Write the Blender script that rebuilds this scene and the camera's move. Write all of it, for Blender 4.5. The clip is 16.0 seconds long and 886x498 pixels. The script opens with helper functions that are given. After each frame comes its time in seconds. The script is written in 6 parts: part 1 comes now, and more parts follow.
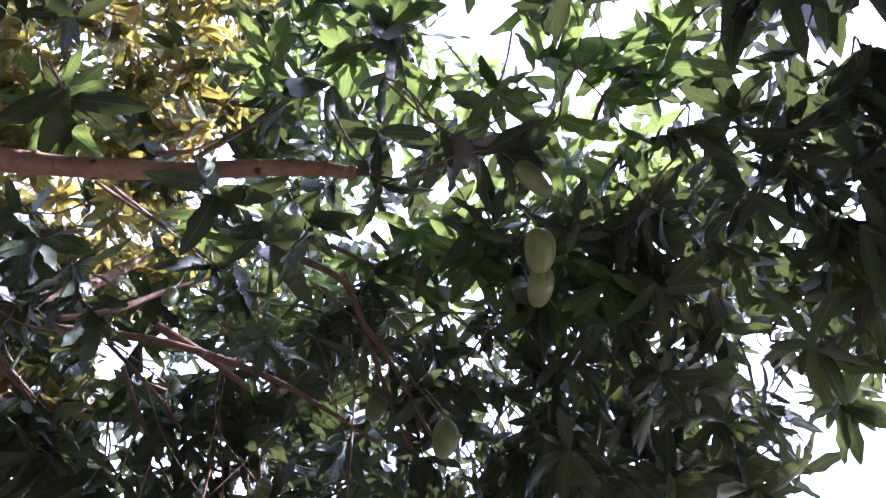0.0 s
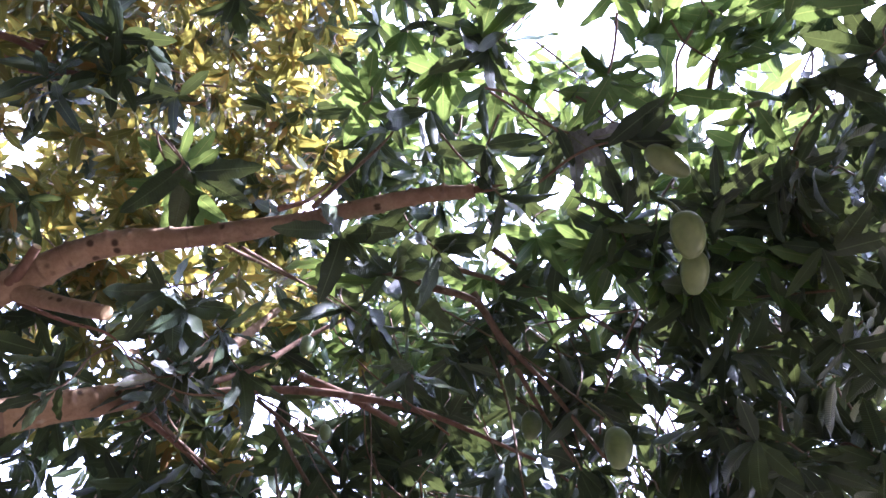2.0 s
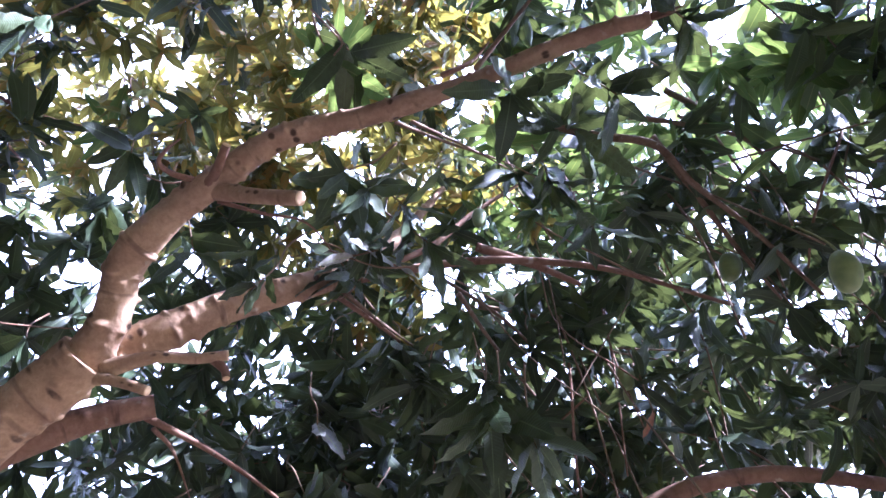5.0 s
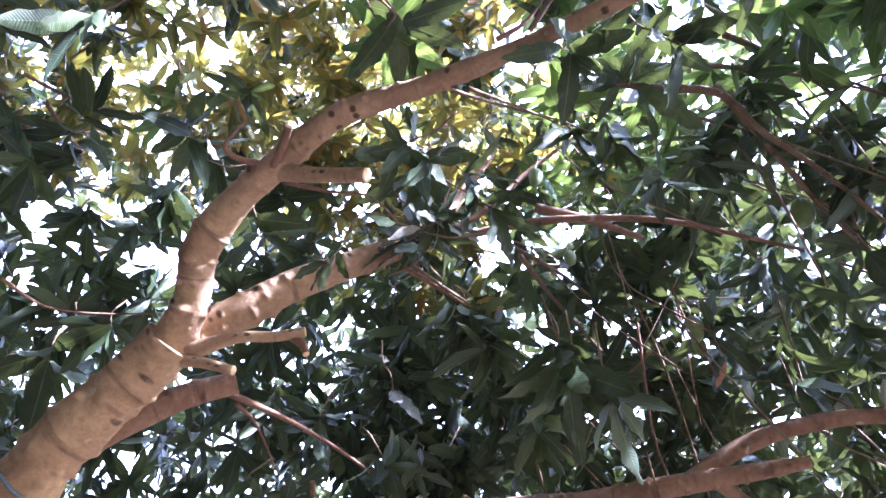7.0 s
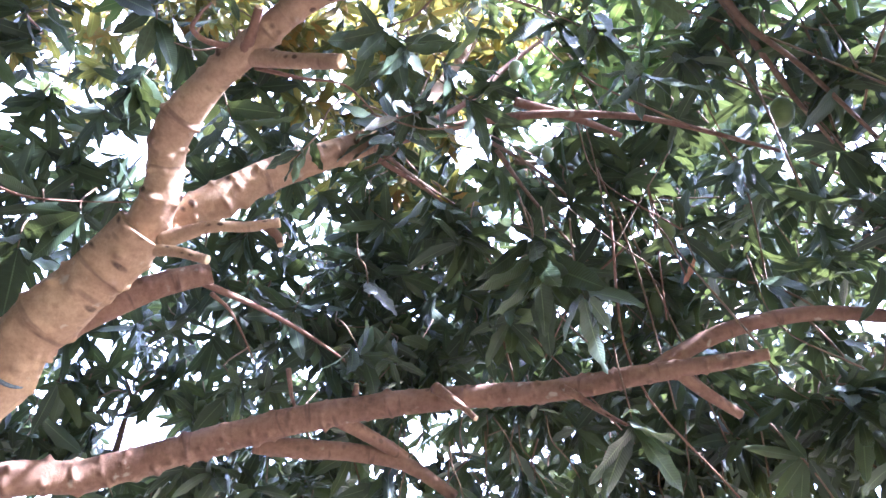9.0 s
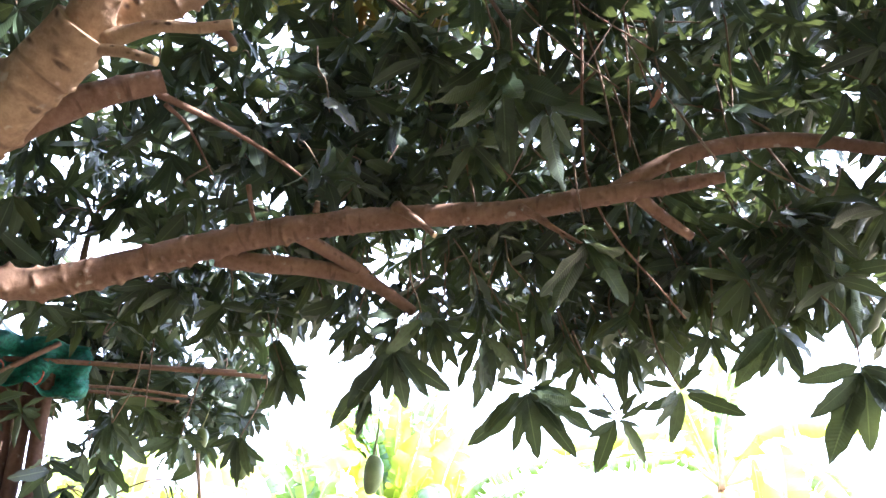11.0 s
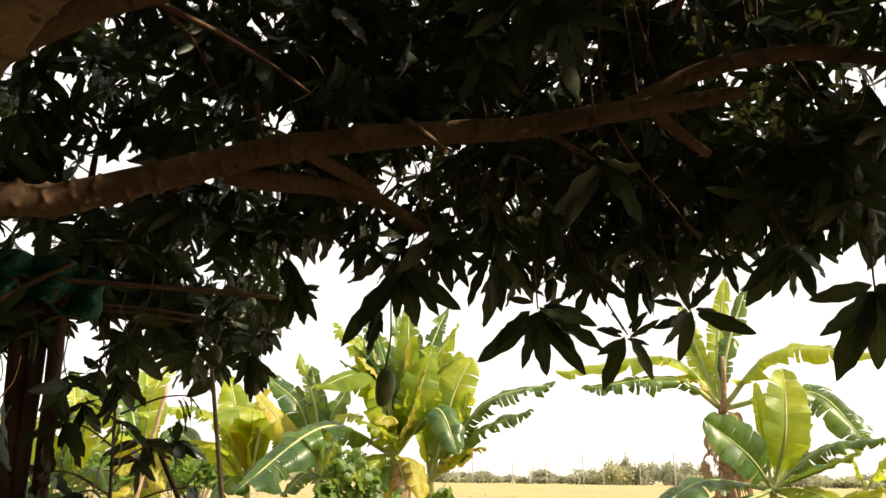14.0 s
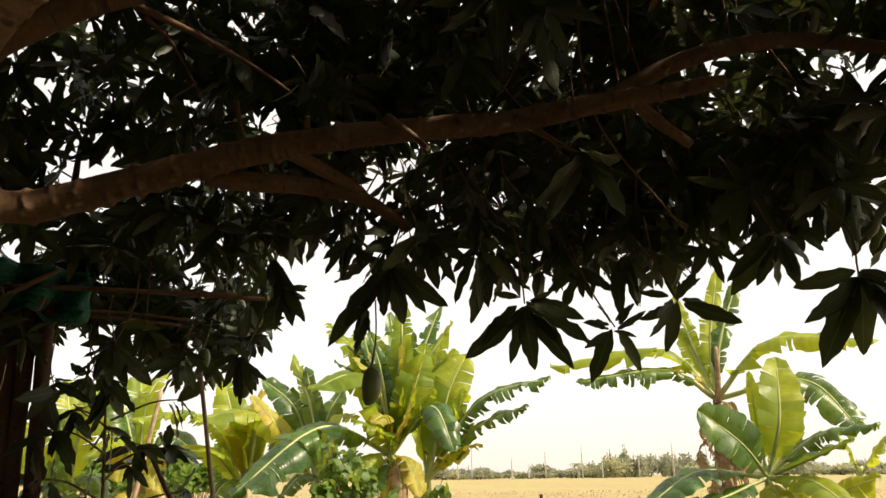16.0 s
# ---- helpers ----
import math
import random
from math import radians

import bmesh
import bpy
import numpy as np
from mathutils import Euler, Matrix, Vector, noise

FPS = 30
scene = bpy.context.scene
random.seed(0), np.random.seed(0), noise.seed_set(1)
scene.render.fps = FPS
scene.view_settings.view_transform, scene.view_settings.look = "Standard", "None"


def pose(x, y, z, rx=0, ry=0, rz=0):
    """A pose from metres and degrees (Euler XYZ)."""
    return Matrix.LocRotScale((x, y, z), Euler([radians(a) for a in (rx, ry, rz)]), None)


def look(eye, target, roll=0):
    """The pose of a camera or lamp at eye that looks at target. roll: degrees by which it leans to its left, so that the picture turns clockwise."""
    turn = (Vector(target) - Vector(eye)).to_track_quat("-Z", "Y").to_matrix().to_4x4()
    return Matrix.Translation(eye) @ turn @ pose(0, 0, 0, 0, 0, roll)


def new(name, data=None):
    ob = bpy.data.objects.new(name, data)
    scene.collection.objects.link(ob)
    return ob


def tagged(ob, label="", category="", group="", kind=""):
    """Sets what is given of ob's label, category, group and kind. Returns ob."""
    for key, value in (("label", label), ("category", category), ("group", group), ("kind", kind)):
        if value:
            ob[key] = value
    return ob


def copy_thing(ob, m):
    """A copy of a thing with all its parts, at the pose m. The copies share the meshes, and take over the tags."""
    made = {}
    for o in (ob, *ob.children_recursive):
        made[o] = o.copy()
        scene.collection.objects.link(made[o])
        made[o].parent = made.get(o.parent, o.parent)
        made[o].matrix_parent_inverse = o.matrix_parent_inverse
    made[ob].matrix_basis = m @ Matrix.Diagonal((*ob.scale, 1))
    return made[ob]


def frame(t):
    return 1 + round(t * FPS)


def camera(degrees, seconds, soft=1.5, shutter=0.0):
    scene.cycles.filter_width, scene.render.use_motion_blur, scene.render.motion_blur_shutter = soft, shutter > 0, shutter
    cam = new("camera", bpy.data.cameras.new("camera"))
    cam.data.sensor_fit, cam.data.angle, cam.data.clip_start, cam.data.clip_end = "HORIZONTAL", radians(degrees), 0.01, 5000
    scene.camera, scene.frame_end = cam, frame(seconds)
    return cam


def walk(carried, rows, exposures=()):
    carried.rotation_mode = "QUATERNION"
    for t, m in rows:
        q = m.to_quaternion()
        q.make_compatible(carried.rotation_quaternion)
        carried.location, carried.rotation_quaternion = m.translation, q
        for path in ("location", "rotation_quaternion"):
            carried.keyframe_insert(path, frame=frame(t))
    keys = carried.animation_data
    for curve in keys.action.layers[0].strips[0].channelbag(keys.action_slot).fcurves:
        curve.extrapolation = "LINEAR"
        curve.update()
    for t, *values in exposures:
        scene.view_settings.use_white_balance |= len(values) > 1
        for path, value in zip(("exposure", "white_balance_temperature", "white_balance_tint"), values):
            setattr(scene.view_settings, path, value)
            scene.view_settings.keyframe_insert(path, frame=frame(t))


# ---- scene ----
cam = camera(64.6, 16.0)
PATH = [
    (0, (0.232, -0.258, 1.559), (0.983, 0.901, 3.521), -7.8),
    (0.5, (0.208, -0.254, 1.572), (0.923, 0.95, 3.522), -7.6),
    (1, (0.2, -0.238, 1.579), (0.804, 0.987, 3.552), -6.6),
    (1.5, (0.192, -0.205, 1.591), (0.684, 1.035, 3.586), -6.3),
    (2, (0.158, -0.201, 1.604), (0.595, 1.029, 3.618), -6.7),
    (2.5, (0.12, -0.187, 1.606), (0.493, 1.026, 3.642), -6.9),
    (3, (0.113, -0.167, 1.596), (0.4, 1.06, 3.64), -3.4),
    (3.5, (0.085, -0.162, 1.604), (0.296, 1.138, 3.611), -1.2),
    (4, (0.04, -0.16, 1.626), (0.239, 1.27, 3.544), -1.0),
    (4.5, (0.049, -0.115, 1.607), (0.168, 1.411, 3.455), 0.2),
    (4.7, (0.06, -0.092, 1.592), (0.118, 1.464, 3.42), 1.4),
    (6.8, (-0.027, -0.132, 1.602), (-0.136, 1.566, 3.295), -0.5),
    (7, (-0.026, -0.132, 1.608), (-0.136, 1.572, 3.295), 0.6),
    (7.5, (-0.029, -0.127, 1.594), (-0.16, 1.632, 3.222), 0.8),
    (8, (-0.023, -0.128, 1.596), (-0.163, 1.688, 3.16), 0.7),
    (8.5, (-0.026, -0.135, 1.59), (-0.107, 1.757, 3.065), 0.1),
    (9, (-0.023, -0.115, 1.601), (-0.062, 1.815, 3.026), 0.0),
    (9.5, (0.004, -0.082, 1.568), (-0.022, 1.926, 2.881), -0.5),
    (10, (0.034, -0.059, 1.541), (0.065, 2.029, 2.725), -0.1),
    (10.2, (0.029, -0.053, 1.531), (0.082, 2.059, 2.671), 0.0),
    (12.3, (0.007, -0.059, 1.535), (0.062, 2.196, 2.352), 0.7),
    (12.5, (0.011, -0.061, 1.53), (0.076, 2.198, 2.34), 0.9),
    (13, (0.019, -0.052, 1.53), (0.079, 2.216, 2.314), 0.3),
    (13.5, (0.012, -0.026, 1.522), (0.067, 2.23, 2.339), 1.3),
    (14, (0.002, -0.023, 1.507), (0.036, 2.256, 2.258), 0.8),
    (14.5, (0.0, 0.0, 1.515), (0.0, 2.307, 2.17), -0.3),
    (15, (0.028, -0.012, 1.51), (0.063, 2.285, 2.201), -0.3),
    (15.5, (0.029, -0.02, 1.506), (0.079, 2.258, 2.228), -0.8),
    (16, (0.031, -0.014, 1.506), (0.086, 2.262, 2.248), -0.8),
]
EXPOSURES = [(0.0, 3.12, 4850, 38), (1.5, 3.45, 4850, 37), (3.0, 3.49, 4750, 35), (4.7, 3.67, 4600, 35), (7.0, 4.18, 4700, 31), (8.5, 4.53, 4650, 30), (10.0, 4.89, 4550, 30), (10.4, 4.89, 4550, 27), (11.8, 1.45, 6200, 14), (12.3, 1.0, 6500, 14), (13.0, 0.75, 7400, 13), (14.5, 0.57, 7600, 12), (16.0, 0.37, 7600, 12)]
walk(cam, [(t, look(eye, target, roll)) for t, eye, target, roll in PATH], EXPOSURES)

# ---- light: hazy daylight, sun high over the open side to the right ----
SUN_AZ, SUN_EL = 108.0, 43.0
world = bpy.data.worlds.new("world")
scene.world = world
world.use_nodes = True
wn = world.node_tree.nodes
sky = wn.new("ShaderNodeTexSky")
sky.sky_type, sky.sun_disc = "NISHITA", False
sky.sun_elevation, sky.sun_rotation = radians(SUN_EL), radians(SUN_AZ)
sky.air_density, sky.dust_density, sky.ozone_density = 1.0, 2.0, 1.0
wn["Background"].inputs["Strength"].default_value = 0.06
world.node_tree.links.new(sky.outputs[0], wn["Background"].inputs["Color"])
haze = wn.new("ShaderNodeBackground")
haze.inputs["Color"].default_value, haze.inputs["Strength"].default_value = (1.0, 0.99, 0.98, 1), 0.66
veil = wn.new("ShaderNodeAddShader")
world.node_tree.links.new(wn["Background"].outputs[0], veil.inputs[0])
world.node_tree.links.new(haze.outputs[0], veil.inputs[1])
world.node_tree.links.new(veil.outputs[0], wn["World Output"].inputs["Surface"])
sun = new("sun", bpy.data.lights.new("sun", "SUN"))
sun.data.energy, sun.data.angle, sun.data.color = 5.0, radians(1.5), (1.0, 0.9, 0.74)
az, el = radians(SUN_AZ), radians(SUN_EL)
SUN_DIR = Vector((math.sin(az) * math.cos(el), math.cos(az) * math.cos(el), math.sin(el)))
sun.matrix_world = look(SUN_DIR * 40, (0, 0, 0))


# ---- materials ----
def material(name):
    m = bpy.data.materials.new(name)
    m.use_nodes = True
    t = m.node_tree
    return m, t, t.nodes["Principled BSDF"]


def node(t, kind, **values):
    n = t.nodes.new("ShaderNode" + kind)
    for key, value in values.items():
        n.inputs[key.replace("_", " ")].default_value = value
    return n


def ramp(t, source, stops):
    n = t.nodes.new("ShaderNodeValToRGB")
    e = n.color_ramp.elements
    while len(e) < len(stops):
        e.new(0.5)
    for item, (p, c) in zip(e, stops):
        item.position, item.color = p, (*c, 1)
    t.links.new(source, n.inputs[0])
    return n


def mixed(t, a, b, factor, blend="MIX"):
    n = t.nodes.new("ShaderNodeMix")
    n.data_type, n.blend_type = "RGBA", blend
    if isinstance(factor, float):
        n.inputs[0].default_value = factor
    else:
        t.links.new(factor, n.inputs[0])
    t.links.new(a, n.inputs[6])
    if isinstance(b, tuple):
        n.inputs[7].default_value = (*b, 1)
    else:
        t.links.new(b, n.inputs[7])
    return n.outputs[2]


def bumped(t, p, height, strength, distance):
    b = node(t, "Bump", Strength=strength, Distance=distance)
    t.links.new(height, b.inputs["Height"])
    t.links.new(b.outputs[0], p.inputs["Normal"])


def leaf_material(name, stops, glow, amount=0.35, rough=0.42, rib=(0.16, 0.2, 0.06), rib_width=0.06, veins=26.0, wear=None, gloss=0.5, stripes=0.0, relief=0.001):
    """Leaf: waxy face, light shining through, pale midrib and side veins along the blade's UVs."""
    m, t, p = material(name)
    geo = t.nodes.new("ShaderNodeNewGeometry")
    info = t.nodes.new("ShaderNodeObjectInfo")
    add = t.nodes.new("ShaderNodeMath")
    add.operation = "ADD"
    t.links.new(geo.outputs["Random Per Island"], add.inputs[0])
    t.links.new(info.outputs["Random"], add.inputs[1])
    fract = t.nodes.new("ShaderNodeMath")
    fract.operation = "FRACT"
    t.links.new(add.outputs[0], fract.inputs[0])
    base = ramp(t, fract.outputs[0], stops)
    uv = t.nodes.new("ShaderNodeUVMap")
    sep = t.nodes.new("ShaderNodeSeparateXYZ")
    t.links.new(uv.outputs[0], sep.inputs[0])
    off = t.nodes.new("ShaderNodeMath")
    off.operation = "ABSOLUTE"
    t.links.new(sep.outputs["Y"], off.inputs[0])
    rib_mask = ramp(t, off.outputs[0], [(rib_width * 0.5, (1, 1, 1)), (rib_width * 1.4, (0, 0, 0))])
    # side veins run forward from the midrib
    slant = t.nodes.new("ShaderNodeMath")
    slant.operation = "MULTIPLY_ADD"
    t.links.new(off.outputs[0], slant.inputs[0])
    slant.inputs[1].default_value = -0.06
    t.links.new(sep.outputs["X"], slant.inputs[2])
    wave = t.nodes.new("ShaderNodeMath")
    wave.operation = "MULTIPLY"
    t.links.new(slant.outputs[0], wave.inputs[0])
    wave.inputs[1].default_value = veins * 6.283
    sine = t.nodes.new("ShaderNodeMath")
    sine.operation = "SINE"
    t.links.new(wave.outputs[0], sine.inputs[0])
    coords = t.nodes.new("ShaderNodeTexCoord")
    spots = node(t, "TexNoise", Scale=14.0, Detail=4.0)
    t.links.new(coords.outputs["Object"], spots.inputs["Vector"])
    tone = ramp(t, spots.outputs["Fac"], [(0.3, (0.62, 0.62, 0.62)), (0.7, (1.25, 1.25, 1.25))])
    colour = mixed(t, base.outputs[0], tone.outputs[0], 0.8, "MULTIPLY")
    if stripes:
        stretch = node(t, "Mapping")
        stretch.inputs["Scale"].default_value = (34.0, 0.6, 1.0)
        t.links.new(uv.outputs[0], stretch.inputs["Vector"])
        bands = node(t, "TexNoise", Scale=1.0, Detail=3.0)
        t.links.new(stretch.outputs[0], bands.inputs["Vector"])
        streak = ramp(t, bands.outputs["Fac"], [(0.32, (0.4, 0.46, 0.5)), (0.68, (1.5, 1.42, 1.1))])
        colour = mixed(t, colour, streak.outputs[0], stripes, "MULTIPLY")
    if wear:
        w = ramp(t, spots.outputs["Fac"], [(0.62, (0, 0, 0)), (0.72, (1, 1, 1))])
        colour = mixed(t, colour, wear, w.outputs[0])
    colour = mixed(t, colour, rib, rib_mask.outputs[0])
    t.links.new(colour, p.inputs["Base Color"])
    rough_map = ramp(t, spots.outputs["Fac"], [(0.3, (rough - 0.1,) * 3), (0.75, (rough + 0.18,) * 3)])
    t.links.new(rough_map.outputs[0], p.inputs["Roughness"])
    p.inputs["Specular IOR Level"].default_value = gloss
    bumped(t, p, sine.outputs[0], 0.25 if relief < 0.005 else 0.35, relief)
    through_light = t.nodes.new("ShaderNodeBsdfTranslucent")
    glow_colour = mixed(t, colour, glow, 0.65)
    t.links.new(glow_colour, through_light.inputs[0])
    both = t.nodes.new("ShaderNodeMixShader")
    both.inputs[0].default_value = amount
    t.links.new(p.outputs[0], both.inputs[1])
    t.links.new(through_light.outputs[0], both.inputs[2])
    t.links.new(both.outputs[0], t.nodes["Material Output"].inputs["Surface"])
    return m


LEAF = leaf_material("mango_leaf", [(0.0, (0.019, 0.031, 0.018)), (0.45, (0.03, 0.048, 0.024)), (0.8, (0.044, 0.069, 0.029)), (1.0, (0.07, 0.097, 0.037))], (0.2, 0.238, 0.05), 0.11, 0.43, (0.08, 0.112, 0.048), gloss=0.42)
# brighter copy of LEAF: young growth, with sunlit glow put into its colour
LEAF_FRESH_BACKLIT = leaf_material("fresh_backlit_mango_leaf", [(0.0, (0.03, 0.076, 0.018)), (0.6, (0.05, 0.112, 0.024)), (1.0, (0.08, 0.15, 0.034))], (0.25, 0.31, 0.06), 0.3)
# the yellow is partly ageing leaves, partly sunlight put into the colour
LEAF_OLD_SUNLIT = leaf_material("yellowing_sunlit_mango_leaf", [(0.0, (0.024, 0.042, 0.016)), (0.4, (0.046, 0.066, 0.02)), (0.65, (0.11, 0.1, 0.025)), (0.86, (0.29, 0.17, 0.032)), (1.0, (0.24, 0.09, 0.03))], (0.42, 0.36, 0.055), 0.42)
# grey of dry leaves, and painted sheen for a few glossy ones
LEAF_GREY = leaf_material("dry_and_sheen_grey_mango_leaf", [(0.0, (0.1, 0.11, 0.095)), (1.0, (0.22, 0.225, 0.21))], (0.2, 0.21, 0.16), 0.12, 0.35)
LEAF_DEAD = leaf_material("dead_mango_leaf", [(0.0, (0.3, 0.13, 0.07)), (1.0, (0.42, 0.2, 0.1))], (0.4, 0.2, 0.08), 0.2, 0.7)
BANANA = leaf_material("banana_leaf", [(0.0, (0.09, 0.19, 0.022)), (0.5, (0.17, 0.27, 0.03)), (1.0, (0.32, 0.4, 0.045))], (0.78, 0.82, 0.05), 0.5, 0.4, (0.5, 0.55, 0.18), 0.05, 60.0, gloss=0.45, stripes=0.3, relief=0.0015)
BANANA_DEEP = leaf_material("deep_green_banana_leaf", [(0.0, (0.02, 0.07, 0.022)), (0.6, (0.045, 0.12, 0.028)), (1.0, (0.09, 0.18, 0.034))], (0.36, 0.48, 0.035), 0.3, 0.3, (0.4, 0.46, 0.16), 0.05, 60.0, gloss=0.5, stripes=0.3, relief=0.0015)
BANANA_YELLOW = leaf_material("yellow_banana_leaf", [(0.0, (0.3, 0.32, 0.04)), (0.6, (0.42, 0.38, 0.05)), (1.0, (0.5, 0.36, 0.06))], (0.75, 0.64, 0.07), 0.4, 0.5, (0.5, 0.45, 0.15), 0.05, 60.0, (0.3, 0.15, 0.05))
BANANA_DRY = leaf_material("dry_banana_leaf", [(0.0, (0.28, 0.17, 0.09)), (1.0, (0.45, 0.3, 0.17))], (0.5, 0.32, 0.15), 0.2, 0.8, (0.4, 0.28, 0.15), 0.05, 60.0)
SHRUB = leaf_material("shrub_leaf", [(0.0, (0.05, 0.12, 0.02)), (1.0, (0.12, 0.22, 0.04))], (0.4, 0.55, 0.08), 0.35)
# distance haze is put into these pale greyed leaf colours
HAZED_WOODS = leaf_material("hazed_far_foliage", [(0.0, (0.17, 0.19, 0.14)), (0.5, (0.28, 0.3, 0.22)), (1.0, (0.4, 0.4, 0.3))], (0.5, 0.52, 0.34), 0.45, 0.8)
HAZED_WOODS_PALE = leaf_material("hazed_far_pale_foliage", [(0.0, (0.28, 0.31, 0.18)), (1.0, (0.44, 0.43, 0.28))], (0.6, 0.6, 0.34), 0.45, 0.8)


def bark_material(name, dark, mid, pale, scale=1.0, ring=1.0, marks=1.0):
    """Bark: mottled skin, ring creases across the limb (UV x runs along it), dark scars and pale lichen."""
    m, t, p = material(name)
    coords = t.nodes.new("ShaderNodeTexCoord")
    uv = t.nodes.new("ShaderNodeUVMap")
    fine = node(t, "TexNoise", Scale=55.0 * scale, Detail=6.0, Roughness=0.65)
    broad = node(t, "TexNoise", Scale=7.0 * scale, Detail=4.0)
    blot = node(t, "TexNoise", Scale=20.0 * scale, Detail=3.0)
    for n in (fine, broad, blot):
        t.links.new(coords.outputs["Object"], n.inputs["Vector"])
    skin = ramp(t, broad.outputs["Fac"], [(0.3, mid), (0.7, pale)])
    grain = ramp(t, fine.outputs["Fac"], [(0.3, (0.7, 0.66, 0.62)), (0.65, (1.1, 1.1, 1.1))])
    colour = mixed(t, skin.outputs[0], grain.outputs[0], 0.75, "MULTIPLY")
    lich = ramp(t, blot.outputs["Fac"], [(0.66, (0, 0, 0)), (0.74, (0.55, 0.55, 0.55))])
    colour = mixed(t, colour, (0.42, 0.38, 0.3), lich.outputs[0])
    # ring creases
    stretch = node(t, "Mapping")
    stretch.inputs["Scale"].default_value = (26.0 * ring, 0.7, 1.0)
    t.links.new(uv.outputs[0], stretch.inputs["Vector"])
    rings = node(t, "TexNoise", Scale=1.0, Detail=2.0, Distortion=0.4)
    t.links.new(stretch.outputs[0], rings.inputs["Vector"])
    crease = ramp(t, rings.outputs["Fac"], [(0.3, (0.5, 0.5, 0.5)), (0.38, (0, 0, 0))])
    colour = mixed(t, colour, dark, crease.outputs[0])
    scar_map = node(t, "Mapping")
    scar_map.inputs["Scale"].default_value = (24.0, 2.3, 1.0)
    t.links.new(uv.outputs[0], scar_map.inputs["Vector"])
    scars = node(t, "TexVoronoi", Scale=1.0, Randomness=1.0)
    shake = mixed(t, scar_map.outputs[0], blot.outputs["Color"], 0.22)
    t.links.new(shake, scars.inputs["Vector"])
    scar = ramp(t, scars.outputs["Distance"], [(0.12, (0.9, 0.9, 0.9)), (0.22, (0, 0, 0))])
    some = ramp(t, broad.outputs["Fac"], [(0.38, (0, 0, 0)), (0.48, (marks, marks, marks))])
    scar_mask = mixed(t, scar.outputs[0], some.outputs[0], 1.0, "MULTIPLY")
    colour = mixed(t, colour, tuple(c * 0.5 for c in dark), scar_mask)
    t.links.new(colour, p.inputs["Base Color"])
    p.inputs["Roughness"].default_value = 0.85
    p.inputs["Specular IOR Level"].default_value = 0.25
    height = mixed(t, fine.outputs["Fac"], rings.outputs["Color"], 0.5)
    bumped(t, p, height, 0.8, 0.008)
    return m


BARK = bark_material("mango_bark", (0.09, 0.055, 0.042), (0.255, 0.162, 0.1), (0.39, 0.275, 0.17))
BARK_RED = bark_material("reddish_mango_bark", (0.06, 0.032, 0.028), (0.15, 0.086, 0.058), (0.235, 0.144, 0.094), marks=0.45)
TWIG = bark_material("twig_bark", (0.05, 0.03, 0.02), (0.13, 0.085, 0.055), (0.2, 0.14, 0.09), 2.0)
# rusty copy of TWIG; on upper-left branches its warmth is painted sunlight
TWIG_WARM = bark_material("rusty_warm_lit_twig_bark", (0.06, 0.035, 0.025), (0.16, 0.09, 0.06), (0.25, 0.15, 0.1), 2.0)
POLE = bark_material("weathered_pole", (0.03, 0.018, 0.014), (0.075, 0.04, 0.03), (0.13, 0.075, 0.055), 1.0, 0.25)


def plain(name, low, high, scale=12.0, rough=0.7, bump=0.3, size=0.004, detail=5.0):
    m, t, p = material(name)
    coords = t.nodes.new("ShaderNodeTexCoord")
    n = node(t, "TexNoise", Scale=scale, Detail=detail)
    t.links.new(coords.outputs["Object"], n.inputs["Vector"])
    c = ramp(t, n.outputs["Fac"], [(0.3, low), (0.7, high)])
    t.links.new(c.outputs[0], p.inputs["Base Color"])
    p.inputs["Roughness"].default_value = rough
    bumped(t, p, n.outputs["Fac"], bump, size)
    return m


BAMBOO = plain("tan_bamboo", (0.3, 0.2, 0.12), (0.46, 0.33, 0.22), 14.0, 0.6)
CUT = plain("cut_wood", (0.5, 0.34, 0.18), (0.72, 0.55, 0.34), 40.0, 0.8)
FRUIT = plain("green_mango_skin", (0.11, 0.15, 0.05), (0.19, 0.23, 0.08), 30.0, 0.38, 0.12, 0.001)
STALK = plain("green_stalk", (0.12, 0.14, 0.05), (0.22, 0.22, 0.08), 60.0, 0.6)
STEM = plain("banana_stem", (0.26, 0.33, 0.1), (0.5, 0.52, 0.22), 6.0, 0.5, 0.4, 0.01)
THATCH = plain("dry_banana_sheath", (0.18, 0.1, 0.055), (0.42, 0.28, 0.16), 18.0, 0.9, 0.6, 0.01)
NET = plain("green_net", (0.004, 0.06, 0.045), (0.02, 0.2, 0.14), 55.0, 0.7, 0.9)
RED_CORD = plain("red_cord", (0.3, 0.05, 0.03), (0.45, 0.1, 0.06), 60.0, 0.8)
ROPE = plain("blue_grey_rope", (0.05, 0.07, 0.09), (0.11, 0.14, 0.17), 120.0, 0.8, 0.8)
POST = plain("grey_post", (0.3, 0.28, 0.25), (0.5, 0.48, 0.44), 5.0, 0.8)


